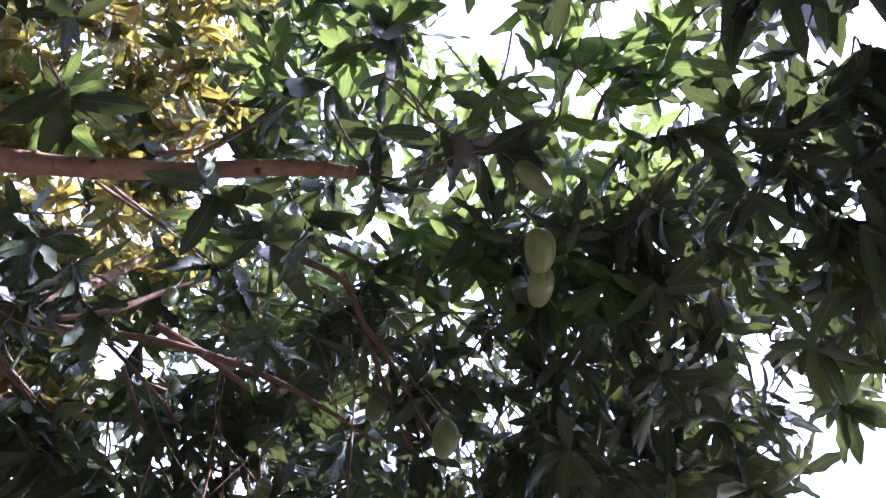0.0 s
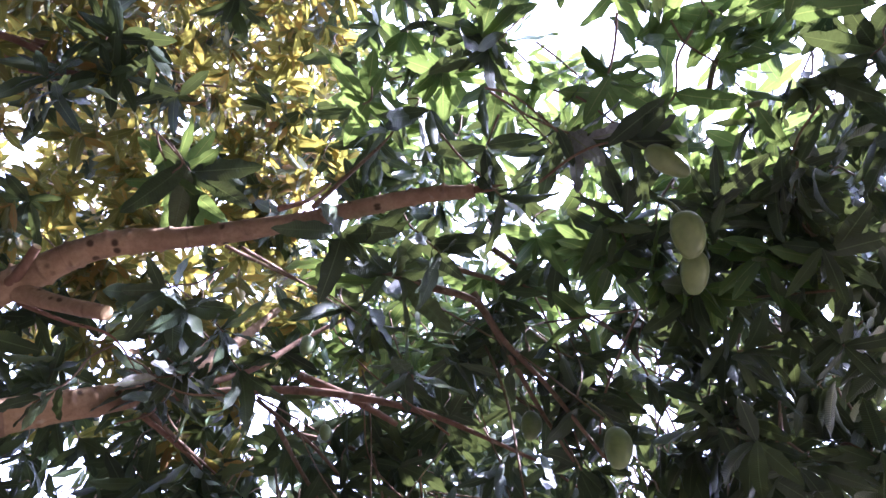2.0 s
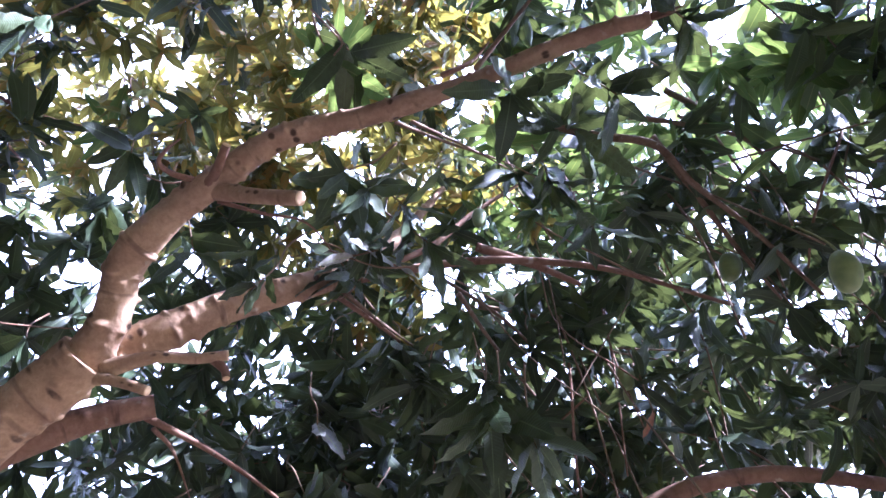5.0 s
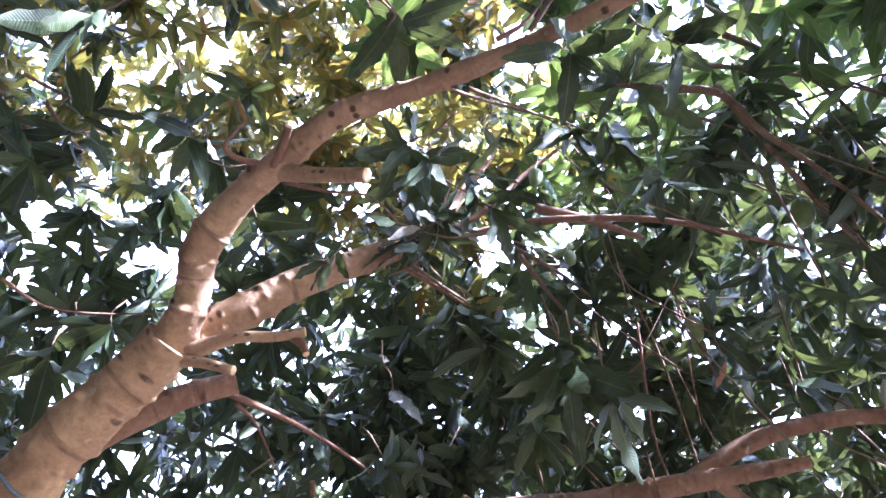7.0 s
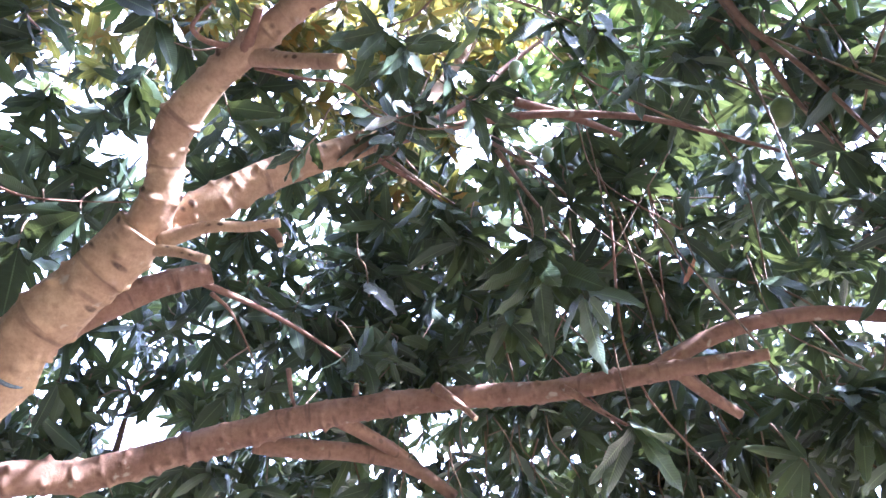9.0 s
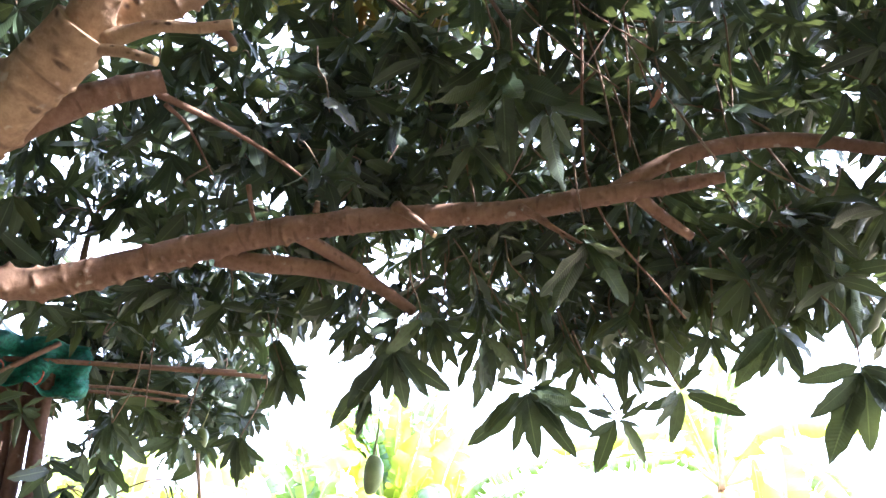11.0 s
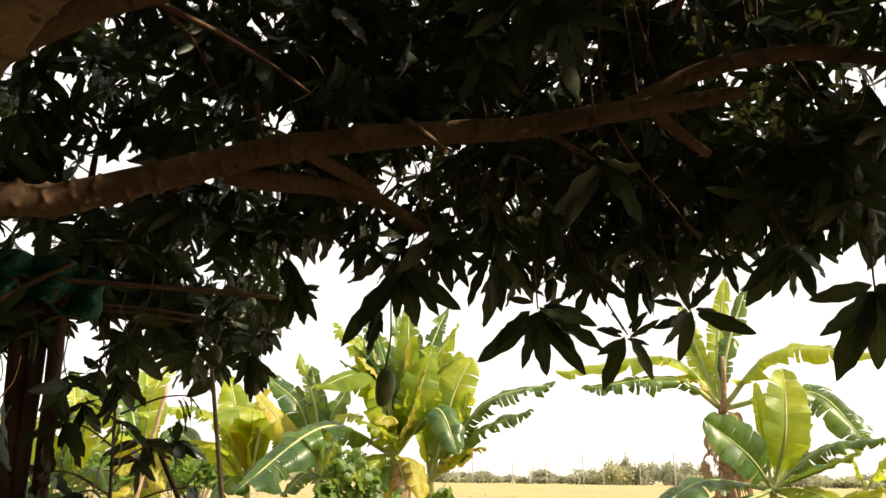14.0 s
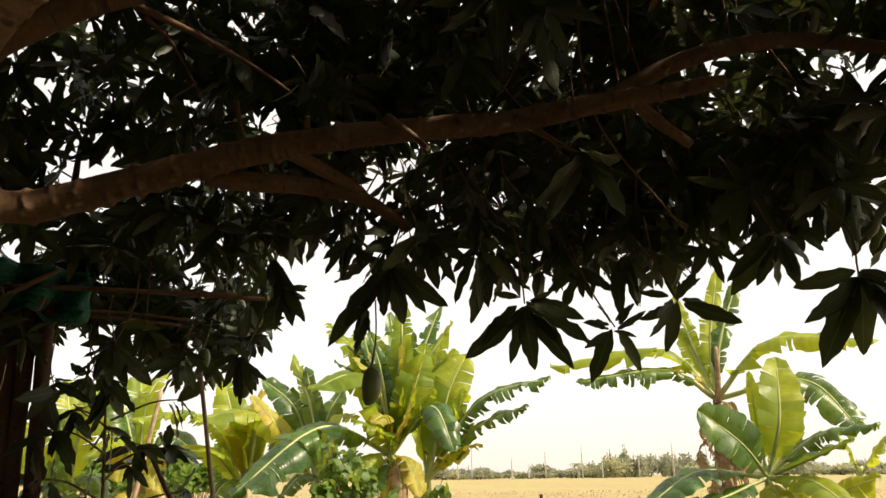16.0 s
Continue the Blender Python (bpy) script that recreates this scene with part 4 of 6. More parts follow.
spray((-0.932, 2.757, 1.979), [(-0.089, -0.003, -0.094), (-0.035, 0.024, -0.134), (0.05, 0.062, -0.132), (-0.135, -0.067, -0.07), (0.114, -0.004, -0.074), (-0.081, -0.008, -0.013)], LEAF, 14)
spray((-0.719, 2.821, 1.98), [(-0.063, 0.027, -0.131), (-0.03, 0.059, -0.157), (0.057, -0.021, -0.151), (0.095, 0.02, -0.097), (-0.085, 0.031, -0.064)], LEAF, 15)
spray((-0.572, 2.8, 2.248), [(-0.013, 0.014, -0.163), (0.05, 0.041, -0.134), (0.108, -0.025, -0.122), (-0.064, 0.031, -0.149), (0.105, 0.053, 0.027), (0.095, 0.051, -0.023)], LEAF, 16)
spray((-1.164, 2.664, 2.005), [(-0.078, 0.027, -0.125), (-0.007, 0.028, -0.15), (-0.082, -0.062, -0.065), (0.067, 0.056, -0.081), (0.035, -0.015, -0.12)], LEAF, 17)
spray((-1.101, 2.785, 2.085), [(-0.05, 0.028, -0.107), (0.065, -0.022, -0.131), (0.087, 0.06, -0.044), (0.003, -0.04, -0.116)], LEAF, 18)

rg = np.random.default_rng(45)
for k in range(40):
    az, el, r = radians(-9 + 46 * (k + rg.uniform(0, 1)) / 40), radians(rg.uniform(15.5, 20.5)), rg.uniform(2.35, 3.0)
    near_shoot(EYE_POINT + r * np.array([math.sin(az) * math.cos(el), math.cos(az) * math.cos(el), math.sin(el)]), (rg.normal(0, 0.35), rg.normal(0, 0.2), -1), LEAF, 8, 0.18, 0.7, 430 + k)

OUT = (0.1, 0.6, 0.5)
near_shoot((-0.568, 2.830, 2.317), (0.4, 0, -0.6), LEAF, 9, 0.200, 0.90, 315)
near_shoot((-1.234, 2.822, 1.847), (0.3, 0, -0.5), LEAF, 8, 0.200, 1.00, 318)
near_shoot((-1.380, 3.166, 2.068), (0.2, 0, -1), LEAF, 9, 0.220, 1.20, 319)
near_shoot((-1.567, 2.551, 1.695), (-0.2, -0.2, -0.5), LEAF, 6, 0.220, 1.00, 320)
near_shoot((-1.444, 2.834, 1.849), (0.2, 0, -0.8), LEAF, 8, 0.16, 1.00, 322)
near_shoot((-1.439, 3.051, 1.924), (0.1, -0.2, -0.6), LEAF, 8, 0.16, 1.00, 323)
near_shoot((-1.251, 3.048, 1.683), (0.7, 0, -0.4), LEAF, 7, 0.170, 1.00, 324)
near_shoot((-1.585, 2.664, 1.521), (0.1, 0, -0.7), LEAF, 7, 0.200, 1.00, 325)
near_shoot((-0.181, 1.409, 3.219), (0.3, -0.4, 0.0), LEAF, 8, 0.17, 0.3, 330)
near_shoot((-0.265, 1.417, 3.270), (-0.2, -0.3, 0.2), LEAF, 8, 0.18, 0.4, 331)
near_shoot((-0.121, 1.460, 3.244), (0.4, -0.2, -0.2), LEAF, 6, 0.18, 0.4, 332)
near_shoot((0.327, 1.488, 2.612), (0.2, -0.1, -1), LEAF, 5, 0.23, 0.9, 333)
near_shoot((0.204, 1.418, 2.660), (0.1, -0.1, -1), LEAF, 4, 0.22, 1.0, 334)
near_shoot((0.467, 1.744, 2.351), (0.1, -0.1, -0.9), LEAF, 8, 0.25, 0.9, 335)
near_shoot((0.225, 1.520, 2.726), (0, -0.1, -1), LEAF, 6, 0.23, 0.9, 336)
near_shoot((0.206, 1.448, 2.727), (0.2, -0.1, -1), LEAF, 6, 0.23, 0.9, 337)
near_shoot((-0.249, 0.869, 3.440), OUT, LEAF_FRESH_BACKLIT, 9, 0.19, 0.2, 338)
near_shoot((0.415, 0.896, 3.205), (0.3, -0.3, -0.7), LEAF, 8, 0.22, 0.7, 339)
near_shoot((0.230, 0.783, 3.196), (0.2, -0.2, -0.5), LEAF, 5, 0.2, 0.4, 340)
near_shoot((1.225, 0.327, 3.120), OUT, LEAF_FRESH_BACKLIT, 9, 0.18, 0.2, 341)
near_shoot((0.752, 0.267, 3.166), OUT, LEAF_FRESH_BACKLIT, 9, 0.13, 0.1, 342)
near_shoot((-0.205, 0.810, 3.427), OUT, LEAF, 9, 0.2, 0.3, 343)
near_shoot((0.245, 0.580, 3.661), (0, 0.3, 0.8), LEAF_FRESH_BACKLIT, 8, 0.2, 0.3, 344)
near_shoot((-0.153, 1.282, 3.093), (0.2, -0.4, 0.1), LEAF, 7, 0.16, 0.3, 345)
near_shoot((-0.215, 1.258, 3.306), (-0.2, -0.1, -0.6), LEAF, 9, 0.19, 0.5, 346)
near_shoot((-0.145, 1.093, 3.174), (0.2, -0.1, -0.3), LEAF, 9, 0.17, 0.4, 347)
near_shoot((-0.038, 1.133, 3.150), (0.5, 0, -0.4), LEAF, 9, 0.17, 0.4, 348)
near_shoot((-0.248, 1.105, 3.226), (-0.2, 0.2, 0.1), LEAF, 9, 0.16, 0.3, 349)
near_shoot((0.027, 1.207, 3.086), (0.4, -0.1, -0.6), LEAF, 8, 0.17, 0.5, 350)
near_shoot((-0.133, 1.177, 3.034), (-0.1, -0.2, -0.5), LEAF, 7, 0.15, 0.5, 351)
near_shoot((-0.458, 1.281, 2.951), (-0.3, 0, -0.5), LEAF, 5, 0.14, 0.5, 352)
near_shoot((0.364, 1.058, 3.179), (0.1, 0, -1), LEAF, 9, 0.19, 0.6, 353)
near_shoot((0.494, 1.165, 3.123), (0.3, 0, -0.8), LEAF, 8, 0.19, 0.6, 354)
near_shoot((-0.265, 0.889, 3.536), OUT, LEAF_FRESH_BACKLIT, 9, 0.18, 0.2, 355)
near_shoot((0.281, 0.819, 3.236), (0, 0, -0.8), LEAF, 6, 0.17, 0.6, 356)
near_shoot((0.491, 0.766, 3.163), (0.4, 0, -0.6), LEAF, 8, 0.18, 0.5, 357)
near_shoot((0.600, 0.552, 3.123), (0.5, 0.2, -0.2), LEAF, 9, 0.16, 0.4, 358)
near_shoot((-0.944, 1.200, 3.479), (0.1, 0, -0.3), LEAF, 9, 0.2, 0.5, 359)
near_shoot((-1.025, 1.336, 3.323), (-0.1, 0, -0.5), LEAF, 9, 0.2, 0.6, 360)
near_shoot((-0.727, 1.427, 3.254), (0.2, 0.1, -0.5), LEAF, 9, 0.2, 0.6, 361)
near_shoot((0.737, 0.343, 3.084), (0.6, 0, -0.2), LEAF_GREY, 7, 0.14, 0.4, 362)
near_shoot((0.869, 0.312, 3.065), (0.7, 0.1, -0.1), LEAF_GREY, 6, 0.13, 0.4, 372)
near_shoot((-0.105, 1.154, 2.991), (0.4, -0.2, -0.1), LEAF_GREY, 3, 0.12, 0.3, 363)
near_shoot((-0.239, 1.160, 2.992), (-0.6, -0.1, 0.1), LEAF_GREY, 2, 0.12, 0.1, 364)
near_shoot((-0.833, 1.155, 3.299), (-0.3, 0, 0), LEAF_GREY, 2, 0.12, 0.3, 365)
near_shoot((-0.111, 1.292, 3.129), (0.4, 0, -0.3), LEAF_GREY, 4, 0.13, 0.4, 366)
near_shoot((-0.300, 1.790, 2.819), (0.2, 0, -0.9), LEAF_GREY, 2, 0.15, 0.7, 367)
near_shoot((-1.298, 1.505, 2.818), (0, 0, -1), LEAF, 5, 0.25, 0.9, 368)
near_shoot((-1.098, 0.761, 3.436), (-0.3, 0.1, -0.2), LEAF, 8, 0.22, 0.5, 369)
near_shoot((0.813, 0.295, 3.017), (0.5, -0.1, 0.2), LEAF, 8, 0.15, 0.3, 370)
near_shoot((0.703, 0.362, 3.100), (0.3, 0.2, 0.1), LEAF, 8, 0.14, 0.3, 371)
# rosettes over the open flank
for k, (tip, mat) in enumerate([
    ((0.832, 0.315, 3.394), LEAF_FRESH_BACKLIT),
    ((1.038, 0.129, 3.580), LEAF_FRESH_BACKLIT),
    ((1.133, 0.095, 3.431), LEAF_FRESH_BACKLIT),
    ((0.953, 0.289, 3.242), LEAF_FRESH_BACKLIT),
    ((1.330, -0.018, 3.454), LEAF_FRESH_BACKLIT),
    ((1.358, 0.049, 3.184), LEAF),
    ((0.638, 0.332, 3.764), LEAF_FRESH_BACKLIT),
    ((0.602, 0.585, 3.469), LEAF),
    ((0.736, 0.378, 3.622), LEAF_FRESH_BACKLIT),
    ((1.431, -0.113, 3.276), LEAF),
    ((1.154, 0.196, 3.282), LEAF_FRESH_BACKLIT),
    ((1.396, 0.153, 3.003), LEAF),
    ((0.808, 0.517, 3.328), LEAF),
    ((1.209, 0.443, 3.038), LEAF),
    ((1.023, 0.690, 3.273), LEAF),
    ((0.465, 0.484, 3.747), LEAF_FRESH_BACKLIT),
]):
    near_shoot(tip, (0.15, 0.5, 0.45) if k % 2 else (0.3, 0.2, -0.2), mat, 9 + k % 3, 0.175, 0.3, 560 + k)
for k, (tip, way) in enumerate([((1.312, 0.393, 2.978), (0, 0.1, -1)), ((0.752, 1.738, 2.914), (0.1, 0.1, -1))]):
    near_shoot(tip, way, LEAF_DEAD, 1, 0.1, 0.9, 400 + k)


# slender whippy twigs hanging behind the lower limb
rg = np.random.default_rng(61)
for k in range(75):
    az, el, r = radians(rg.uniform(-4, 62)), radians(rg.uniform(30, 58)), rg.uniform(2.3, 3.1)
    top = EYE_POINT + r * np.array([math.sin(az) * math.cos(el), math.cos(az) * math.cos(el), math.sin(el)])
    along = unit(np.array([0.55, 0.1, -1.0]) + rg.normal(0, 0.4, 3)) * rg.uniform(0.35, 1.0)
    mid = top + along * 0.5 + rg.normal(0, 0.05, 3)
    thick = rg.uniform(0.0028, 0.0058)
    part_mesh("twig", limb_mesh("twig", local([(top, thick), (mid, thick * 0.8), (top + along, 0.003)]), TWIG_WARM if k % 4 == 0 else TWIG, steps=6, segments=6), tree)


# ---- mangoes ----
def mango(top, size, lean, seed, stalk_top=None, plump=0.24):
    """An unripe mango: a plump, slightly hooked drop on a thin stalk."""
    rg = np.random.default_rng(seed)
    n, m = 16, 20
    t = np.linspace(0, math.pi, n)
    ang = np.linspace(0, 2 * math.pi, m, endpoint=False)
    z = -0.5 * (1 - np.cos(t))
    r = plump * np.sin(t) ** 0.85 * (1 + 0.12 * np.cos(t))
    x = r[:, None] * np.cos(ang) * 1.08 + 0.07 * np.sin(t[:, None]) + 0.05 * (z[:, None] ** 2) * np.sign(rg.normal())
    y = r[:, None] * np.sin(ang) * 0.9
    v = np.stack([x, y, np.repeat(z[:, None], m, 1)], -1).reshape(-1, 3) * size
    i, j = np.meshgrid(np.arange(n - 1), np.arange(m), indexing="ij")
    f = np.stack([i * m + j, (i + 1) * m + j, (i + 1) * m + (j + 1) % m, i * m + (j + 1) % m], -1).reshape(-1, 4)
    fruit = tagged(new("mango"), "unripe pale green mango hanging on a thin stalk", "mango", "mangoes on the tree")
    fruit.matrix_basis = pose(*top, *lean)
    part_mesh("fruit", mesh_of("fruit", v, f, FRUIT), fruit)
    stalk_end = Vector(stalk_top) if stalk_top else Vector(top) + Vector((rg.normal(0, 0.02), 0.03, 0.12))
    e = fruit.matrix_basis.inverted() @ stalk_end
    part_mesh("stalk", limb_mesh("stalk", [(0, 0, -0.004, 0.004), (e.x * 0.4 + 0.006, e.y * 0.4, e.z * 0.45, 0.0024), (e.x, e.y, e.z, 0.0024)], STALK, steps=5, segments=6), fruit)


for k, (top, size, lean) in enumerate([
    ((0.797, 0.275, 2.915), 0.105, (20, -62, -10)), ((0.875, 0.352, 2.815), 0.1, (45, -35, 0)), ((0.935, 0.425, 2.800), 0.095, (40, -40, 30)),
    ((0.912, 0.878, 2.717), 0.105, (10, 15, 0)), ((0.869, 1.202, 3.069), 0.1, (5, 10, 0)), ((0.802, 1.334, 3.473), 0.1, (5, 5, 0)),
    ((0.694, 1.757, 3.114), 0.1, (0, 8, 0)), ((0.704, 1.797, 3.061), 0.08, (0, -6, 40)), ((0.312, 1.724, 3.412), 0.07, (0, 0, 0)),
    ((0.200, 1.502, 3.620), 0.09, (5, 0, 20)),
]):
    mango(top, size, lean, 500 + k, None, (0.27, 0.36, 0.34)[k] if k < 3 else 0.29)
mango((-0.123, 1.923, 1.797), 0.104, (0, 9, 0), 530, (-0.113, 1.887, 1.978))
mango((-0.876, 2.822, 2.016), 0.1, (0, 0, 0), 531)
mango((-0.715, 2.883, 1.921), 0.1, (0, 4, 0), 532)

# rope tied round the trunk
ring_at, ring_way = np.array((-1.282, 1.600, 2.507)), unit(np.array((-1.213, 1.577, 2.565)) - np.array((-1.370, 1.674, 2.415)))
ra = unit(np.cross(ring_way, [0.3, 0.1, 1.0]))
rb = np.cross(ring_way, ra)
ring = [(*(ring_at + 0.101 * (math.cos(q) * ra + math.sin(q) * rb) + ring_way * 0.012 * math.sin(q * 2)), 0.006) for q in np.linspace(0, 6.283, 13)]
tagged(new("rope", limb_mesh("rope", ring, ROPE, steps=5, segments=8)), "blue-grey cord tied round the mango trunk", "rope")


# ---- poles, net and props at the shed side ----
def pole(name, points, r0, r1, label, mat=POLE, seed=0):
    rs = np.linspace(r0, r1, len(points))
    return tagged(new(name, limb_mesh(name, [(*p, r) for p, r in zip(points, rs)], mat, steps=10, segments=12, rough=0.05, knots=4, seed=seed)), label, "pole")


for k, (top, foot, r) in enumerate([((-2.031, 3.44, 2.149), (-1.83, 3.44, -0.1), 0.048), ((-1.924, 3.44, 2.148), (-1.802, 3.44, -0.1), 0.036), ((-1.851, 3.44, 2.148), (-1.714, 3.44, -0.1), 0.037), ((-2.163, 3.44, 2.149), (-1.978, 3.5, -0.1), 0.03)]):
    up = tuple(b + (b - a) * 0.16 for a, b in zip(foot, top))
    mid = tuple((a + b) / 2 + (0.012 * (-1) ** k if i == 0 else 0) for i, (a, b) in enumerate(zip(foot, up)))
    pole("support_pole", [foot, mid, up], r * 1.05, r * 0.95, "weathered wooden pole propping up the mango limbs", POLE, 600 + k)
for k, (a, b, r) in enumerate([((-2.351, 3.165, 2.394), (-0.821, 3.643, 2.422), 0.014), ((-2.307, 3.260, 2.393), (-1.000, 3.693, 2.463), 0.011), ((-1.829, 3.506, 2.338), (-1.230, 3.656, 2.316), 0.009), ((-1.936, 3.510, 2.319), (-1.282, 3.696, 2.295), 0.01), ((-2.137, 3.123, 2.150), (-1.773, 3.320, 2.500), 0.016)]):
    mid = tuple((p + q) / 2 + (0.012 if i == 2 else 0) for i, (p, q) in enumerate(zip(a, b)))
    pole("cross_pole", [a, mid, b], r, r * 0.8, "brown bamboo pole lashed across the upright props", BARK_RED, 620 + k)
pole("prop_stick", [(-0.525, 2.884, -0.1), (-0.70, 2.88, 0.9), (-0.90, 2.884, 1.94)], 0.012, 0.0085, "thin bamboo stick standing beneath the hanging mango leaves", BAMBOO, 640)
pole("prop_stick", [(-0.555, 4.289, -0.1), (-1.1, 4.289, 0.8), (-1.624, 4.289, 1.713)], 0.017, 0.014, "leaning brown stick among the banana plants", POLE, 641)
top = (1.383, 8.891, 1.298)
pole("fence_stick", [(top[0] + 0.08, top[1], -0.1), (top[0] + 0.04, top[1], 0.6), top], 0.025, 0.02, "dark weathered fence stick in the dry field", TWIG, 642)
top = (-3.268, 8.854, 2.584)
pole("prop_stick", [(top[0] - 0.35, top[1], -0.1), (top[0] - 0.2, top[1], 1.2), top], 0.035, 0.025, "pale bamboo pole leaning among the banana plants", BAMBOO, 643)


def net():
    """A crumpled green net hanging over the cross poles."""
    rg = np.random.default_rng(9)
    corner, right, down = np.array((-2.101, 3.125, 2.537)), np.array((-1.673, 3.436, 2.514)), np.array((-2.085, 3.169, 2.283))
    ux, uy = right - corner, down - corner
    n = 26
    i, j = np.meshgrid(np.linspace(0, 1, n), np.linspace(0, 1, n), indexing="ij")
    edge = 0.08 * np.sin(9 * i + 1) + 0.05 * np.sin(23 * i)
    p = corner + i[..., None] * ux + (j * (1 + edge))[..., None] * uy
    fold = 0.04 * np.abs(np.sin(i * 11 + 5 * j)) + 0.05 * np.sin(i * 17 + 3 * j) + 0.03 * np.sin(j * 13 + 7 * i) + 0.012 * rg.normal(size=i.shape)
    p = p + fold[..., None] * unit(np.cross(ux, uy))
    a, b = np.meshgrid(np.arange(n - 1), np.arange(n - 1), indexing="ij")
    f = np.stack([a * n + b, (a + 1) * n + b, (a + 1) * n + b + 1, a * n + b + 1], -1).reshape(-1, 4)
    cover = tagged(new("shade_net"), "crumpled green shade net draped over the bamboo poles", "net")
    ob = part_mesh("sheet", mesh_of("sheet", p, f, NET), cover)
    mod = ob.modifiers.new("thick", "SOLIDIFY")
    mod.thickness = 0.004
    for at in (p[6, 20], p[14, 18]):
        loop = [(*(at + 0.035 * np.array([math.cos(q), -0.6, 1.4 * math.sin(q)])), 0.005) for q in np.linspace(0, 6.283, 9)]
        part_mesh("tie", limb_mesh("tie", loop, RED_CORD, steps=4, segments=6), cover, "red cord tie")


net()


def sapling(foot, height, seed):
    """A young mango tree: a bent stem and drooping dark leaves in whorls."""
    rg = np.random.default_rng(seed)
    one = tagged(new("mango_sapling"), "young mango sapling with drooping dark leaves beside the wooden props", "sapling")
    one.location = foot
    part_mesh("stem", limb_mesh("stem", [(0, 0, -0.1, 0.016), (0.05, 0.02, height * 0.5, 0.012), (-0.02, 0, height, 0.006)], TWIG, steps=8, segments=8, rough=0.06, seed=seed), one)
    tips, ways = [], []
    for k in range(15):
        h = height * rg.uniform(0.5, 1.0)
        q = rg.uniform(0, 6.28)
        e = np.array([math.cos(q), math.sin(q), 0.35]) * rg.uniform(0.15, 0.42)
        start = np.array([0.02, 0.01, h - 0.1])
        part_mesh("twig", limb_mesh("twig", [(*start, 0.006), (*(start + e * 0.55 + [0, 0, 0.03]), 0.005), (*(start + e), 0.003)], TWIG, steps=5, segments=6), one)
        tips.append(start + e), ways.append(unit(e))
    base, way, normal, length, width, bend, fold = shoot_leaves(tips, ways, rg, (6, 10), (0.15, 0.23), 0.9, 0.08)
    for k in range(len(base)):
        v, f, u = blades(base[k:k + 1] , way[k:k + 1], normal[k:k + 1], length[k:k + 1], width[k:k + 1] * 1.15, bend[k:k + 1], fold[k:k + 1], rg, 9)
        part_mesh("leaf", mesh_of("leaf", v, f, LEAF, u), one)


sapling((-1.6, 3.66, 0), 2.0, 31)
sapling((-2.05, 3.0, 0), 1.45, 32)


# ---- banana plants ----
def banana_leaf(plant, at, base, mid, tip, width, mat=None, torn=0.5, hang=0.5, seed=0, face=False):
    """A blade on an arching midrib; its halves are torn into strips that hang from the rib."""
    rg = np.random.default_rng(seed)
    mat = mat or BANANA
    torn = min(torn + 0.22, 0.95) if torn > 0.12 else torn
    if mat is BANANA and rg.uniform() < 0.3:
        mat = BANANA_DEEP
    s = spline([(*base, 0.0), (*mid, 0.0), (*tip, 0.0)], 30)[:, :3]
    s = s - np.array(at)
    d = np.linalg.norm(np.diff(s, axis=0), axis=1)
    u = np.concatenate([[0], np.cumsum(d)]) / d.sum()
    length = d.sum()
    width = min(width, 0.34 * length)
    tang = unit(np.gradient(s, axis=0))
    side = unit(np.cross(tang, np.array([0, -1.0, 0.25] if face else [0, -0.35, 1.0])) + 1e-6)
    up = np.cross(side, tang)
    roll = 0.0 if face else rg.normal(0, 0.45) * (0.25 if torn <= 0.12 or hang >= 0.85 else 1)
    drape = 1.12 if hang >= 0.85 and torn > 0.3 else 1.0
    side, up = math.cos(roll) * side + math.sin(roll) * up, math.cos(roll) * up - math.sin(roll) * side
    if s[-1][2] - s[0][2] > 0.62 * length:
        width *= 0.78
    start = 0.16
    leaf = part_mesh("leaf", limb_mesh("leaf", [(*s[k], 0.034 * (1 - 0.85 * u[k]) * min(length, 2.0) / 1.8) for k in range(0, len(s), 6)], STEM, steps=4, segments=8), plant)
    profile = np.clip(np.sin(math.pi * np.clip((u - start) / (1 - start), 0, 1) ** 0.8), 0, 1) ** 0.45
    vs, fs, us = [], [], []
    count = 0
    for sgn in (-1, 1):
        cuts = [start]
        while cuts[-1] < 0.985:
            cuts.append(cuts[-1] + rg.choice([rg.uniform(0.02, 0.05), rg.uniform(0.06, 0.2)], p=[torn, 1 - torn]))
        cuts[-1] = 0.995
        for c0, c1 in zip(cuts[:-1], cuts[1:]):
            m = max(2, int((c1 - c0) * 36) + 1)
            uu = np.linspace(c0, c1, m)
            reach = rg.uniform(1 - 0.45 * torn, 1.0)
            twist = rg.normal(0, 0.1 + 0.35 * torn)
            sag = hang * (1 + (0.2 + torn) * rg.normal(0, 0.4))
            w = 5
            centre = (c0 + c1) / 2
            pinch = rg.uniform(0.0, 0.08 + 0.3 * torn)
            for a in uu:
                c = np.array([np.interp(a, u, s[:, q]) for q in range(3)])
                sd = unit(np.array([np.interp(a, u, side[:, q]) for q in range(3)]))
                upv = unit(np.array([np.interp(a, u, up[:, q]) for q in range(3)]))
                tg = unit(np.array([np.interp(a, u, tang[:, q]) for q in range(3)]))
                wd = width * 0.72 * np.interp(a, u, profile) * reach * (1 + 0.04 * rg.normal())
                ang0 = 0.35
                pos = c.copy()
                for q in range(w):
                    v = q / (w - 1)
                    slide = pinch * v ** 2 * (centre - a) * length
                    vs.append(pos + slide * tg + upv * (twist * v ** 1.5 * (a - centre) * length + 0.012 * v * math.sin(31 * a + 3 * sgn + seed)))
                    us.append((a, sgn * v))
                    th = ang0 - (ang0 + sag * 1.65 * drape) * min(1.0, v * drape)
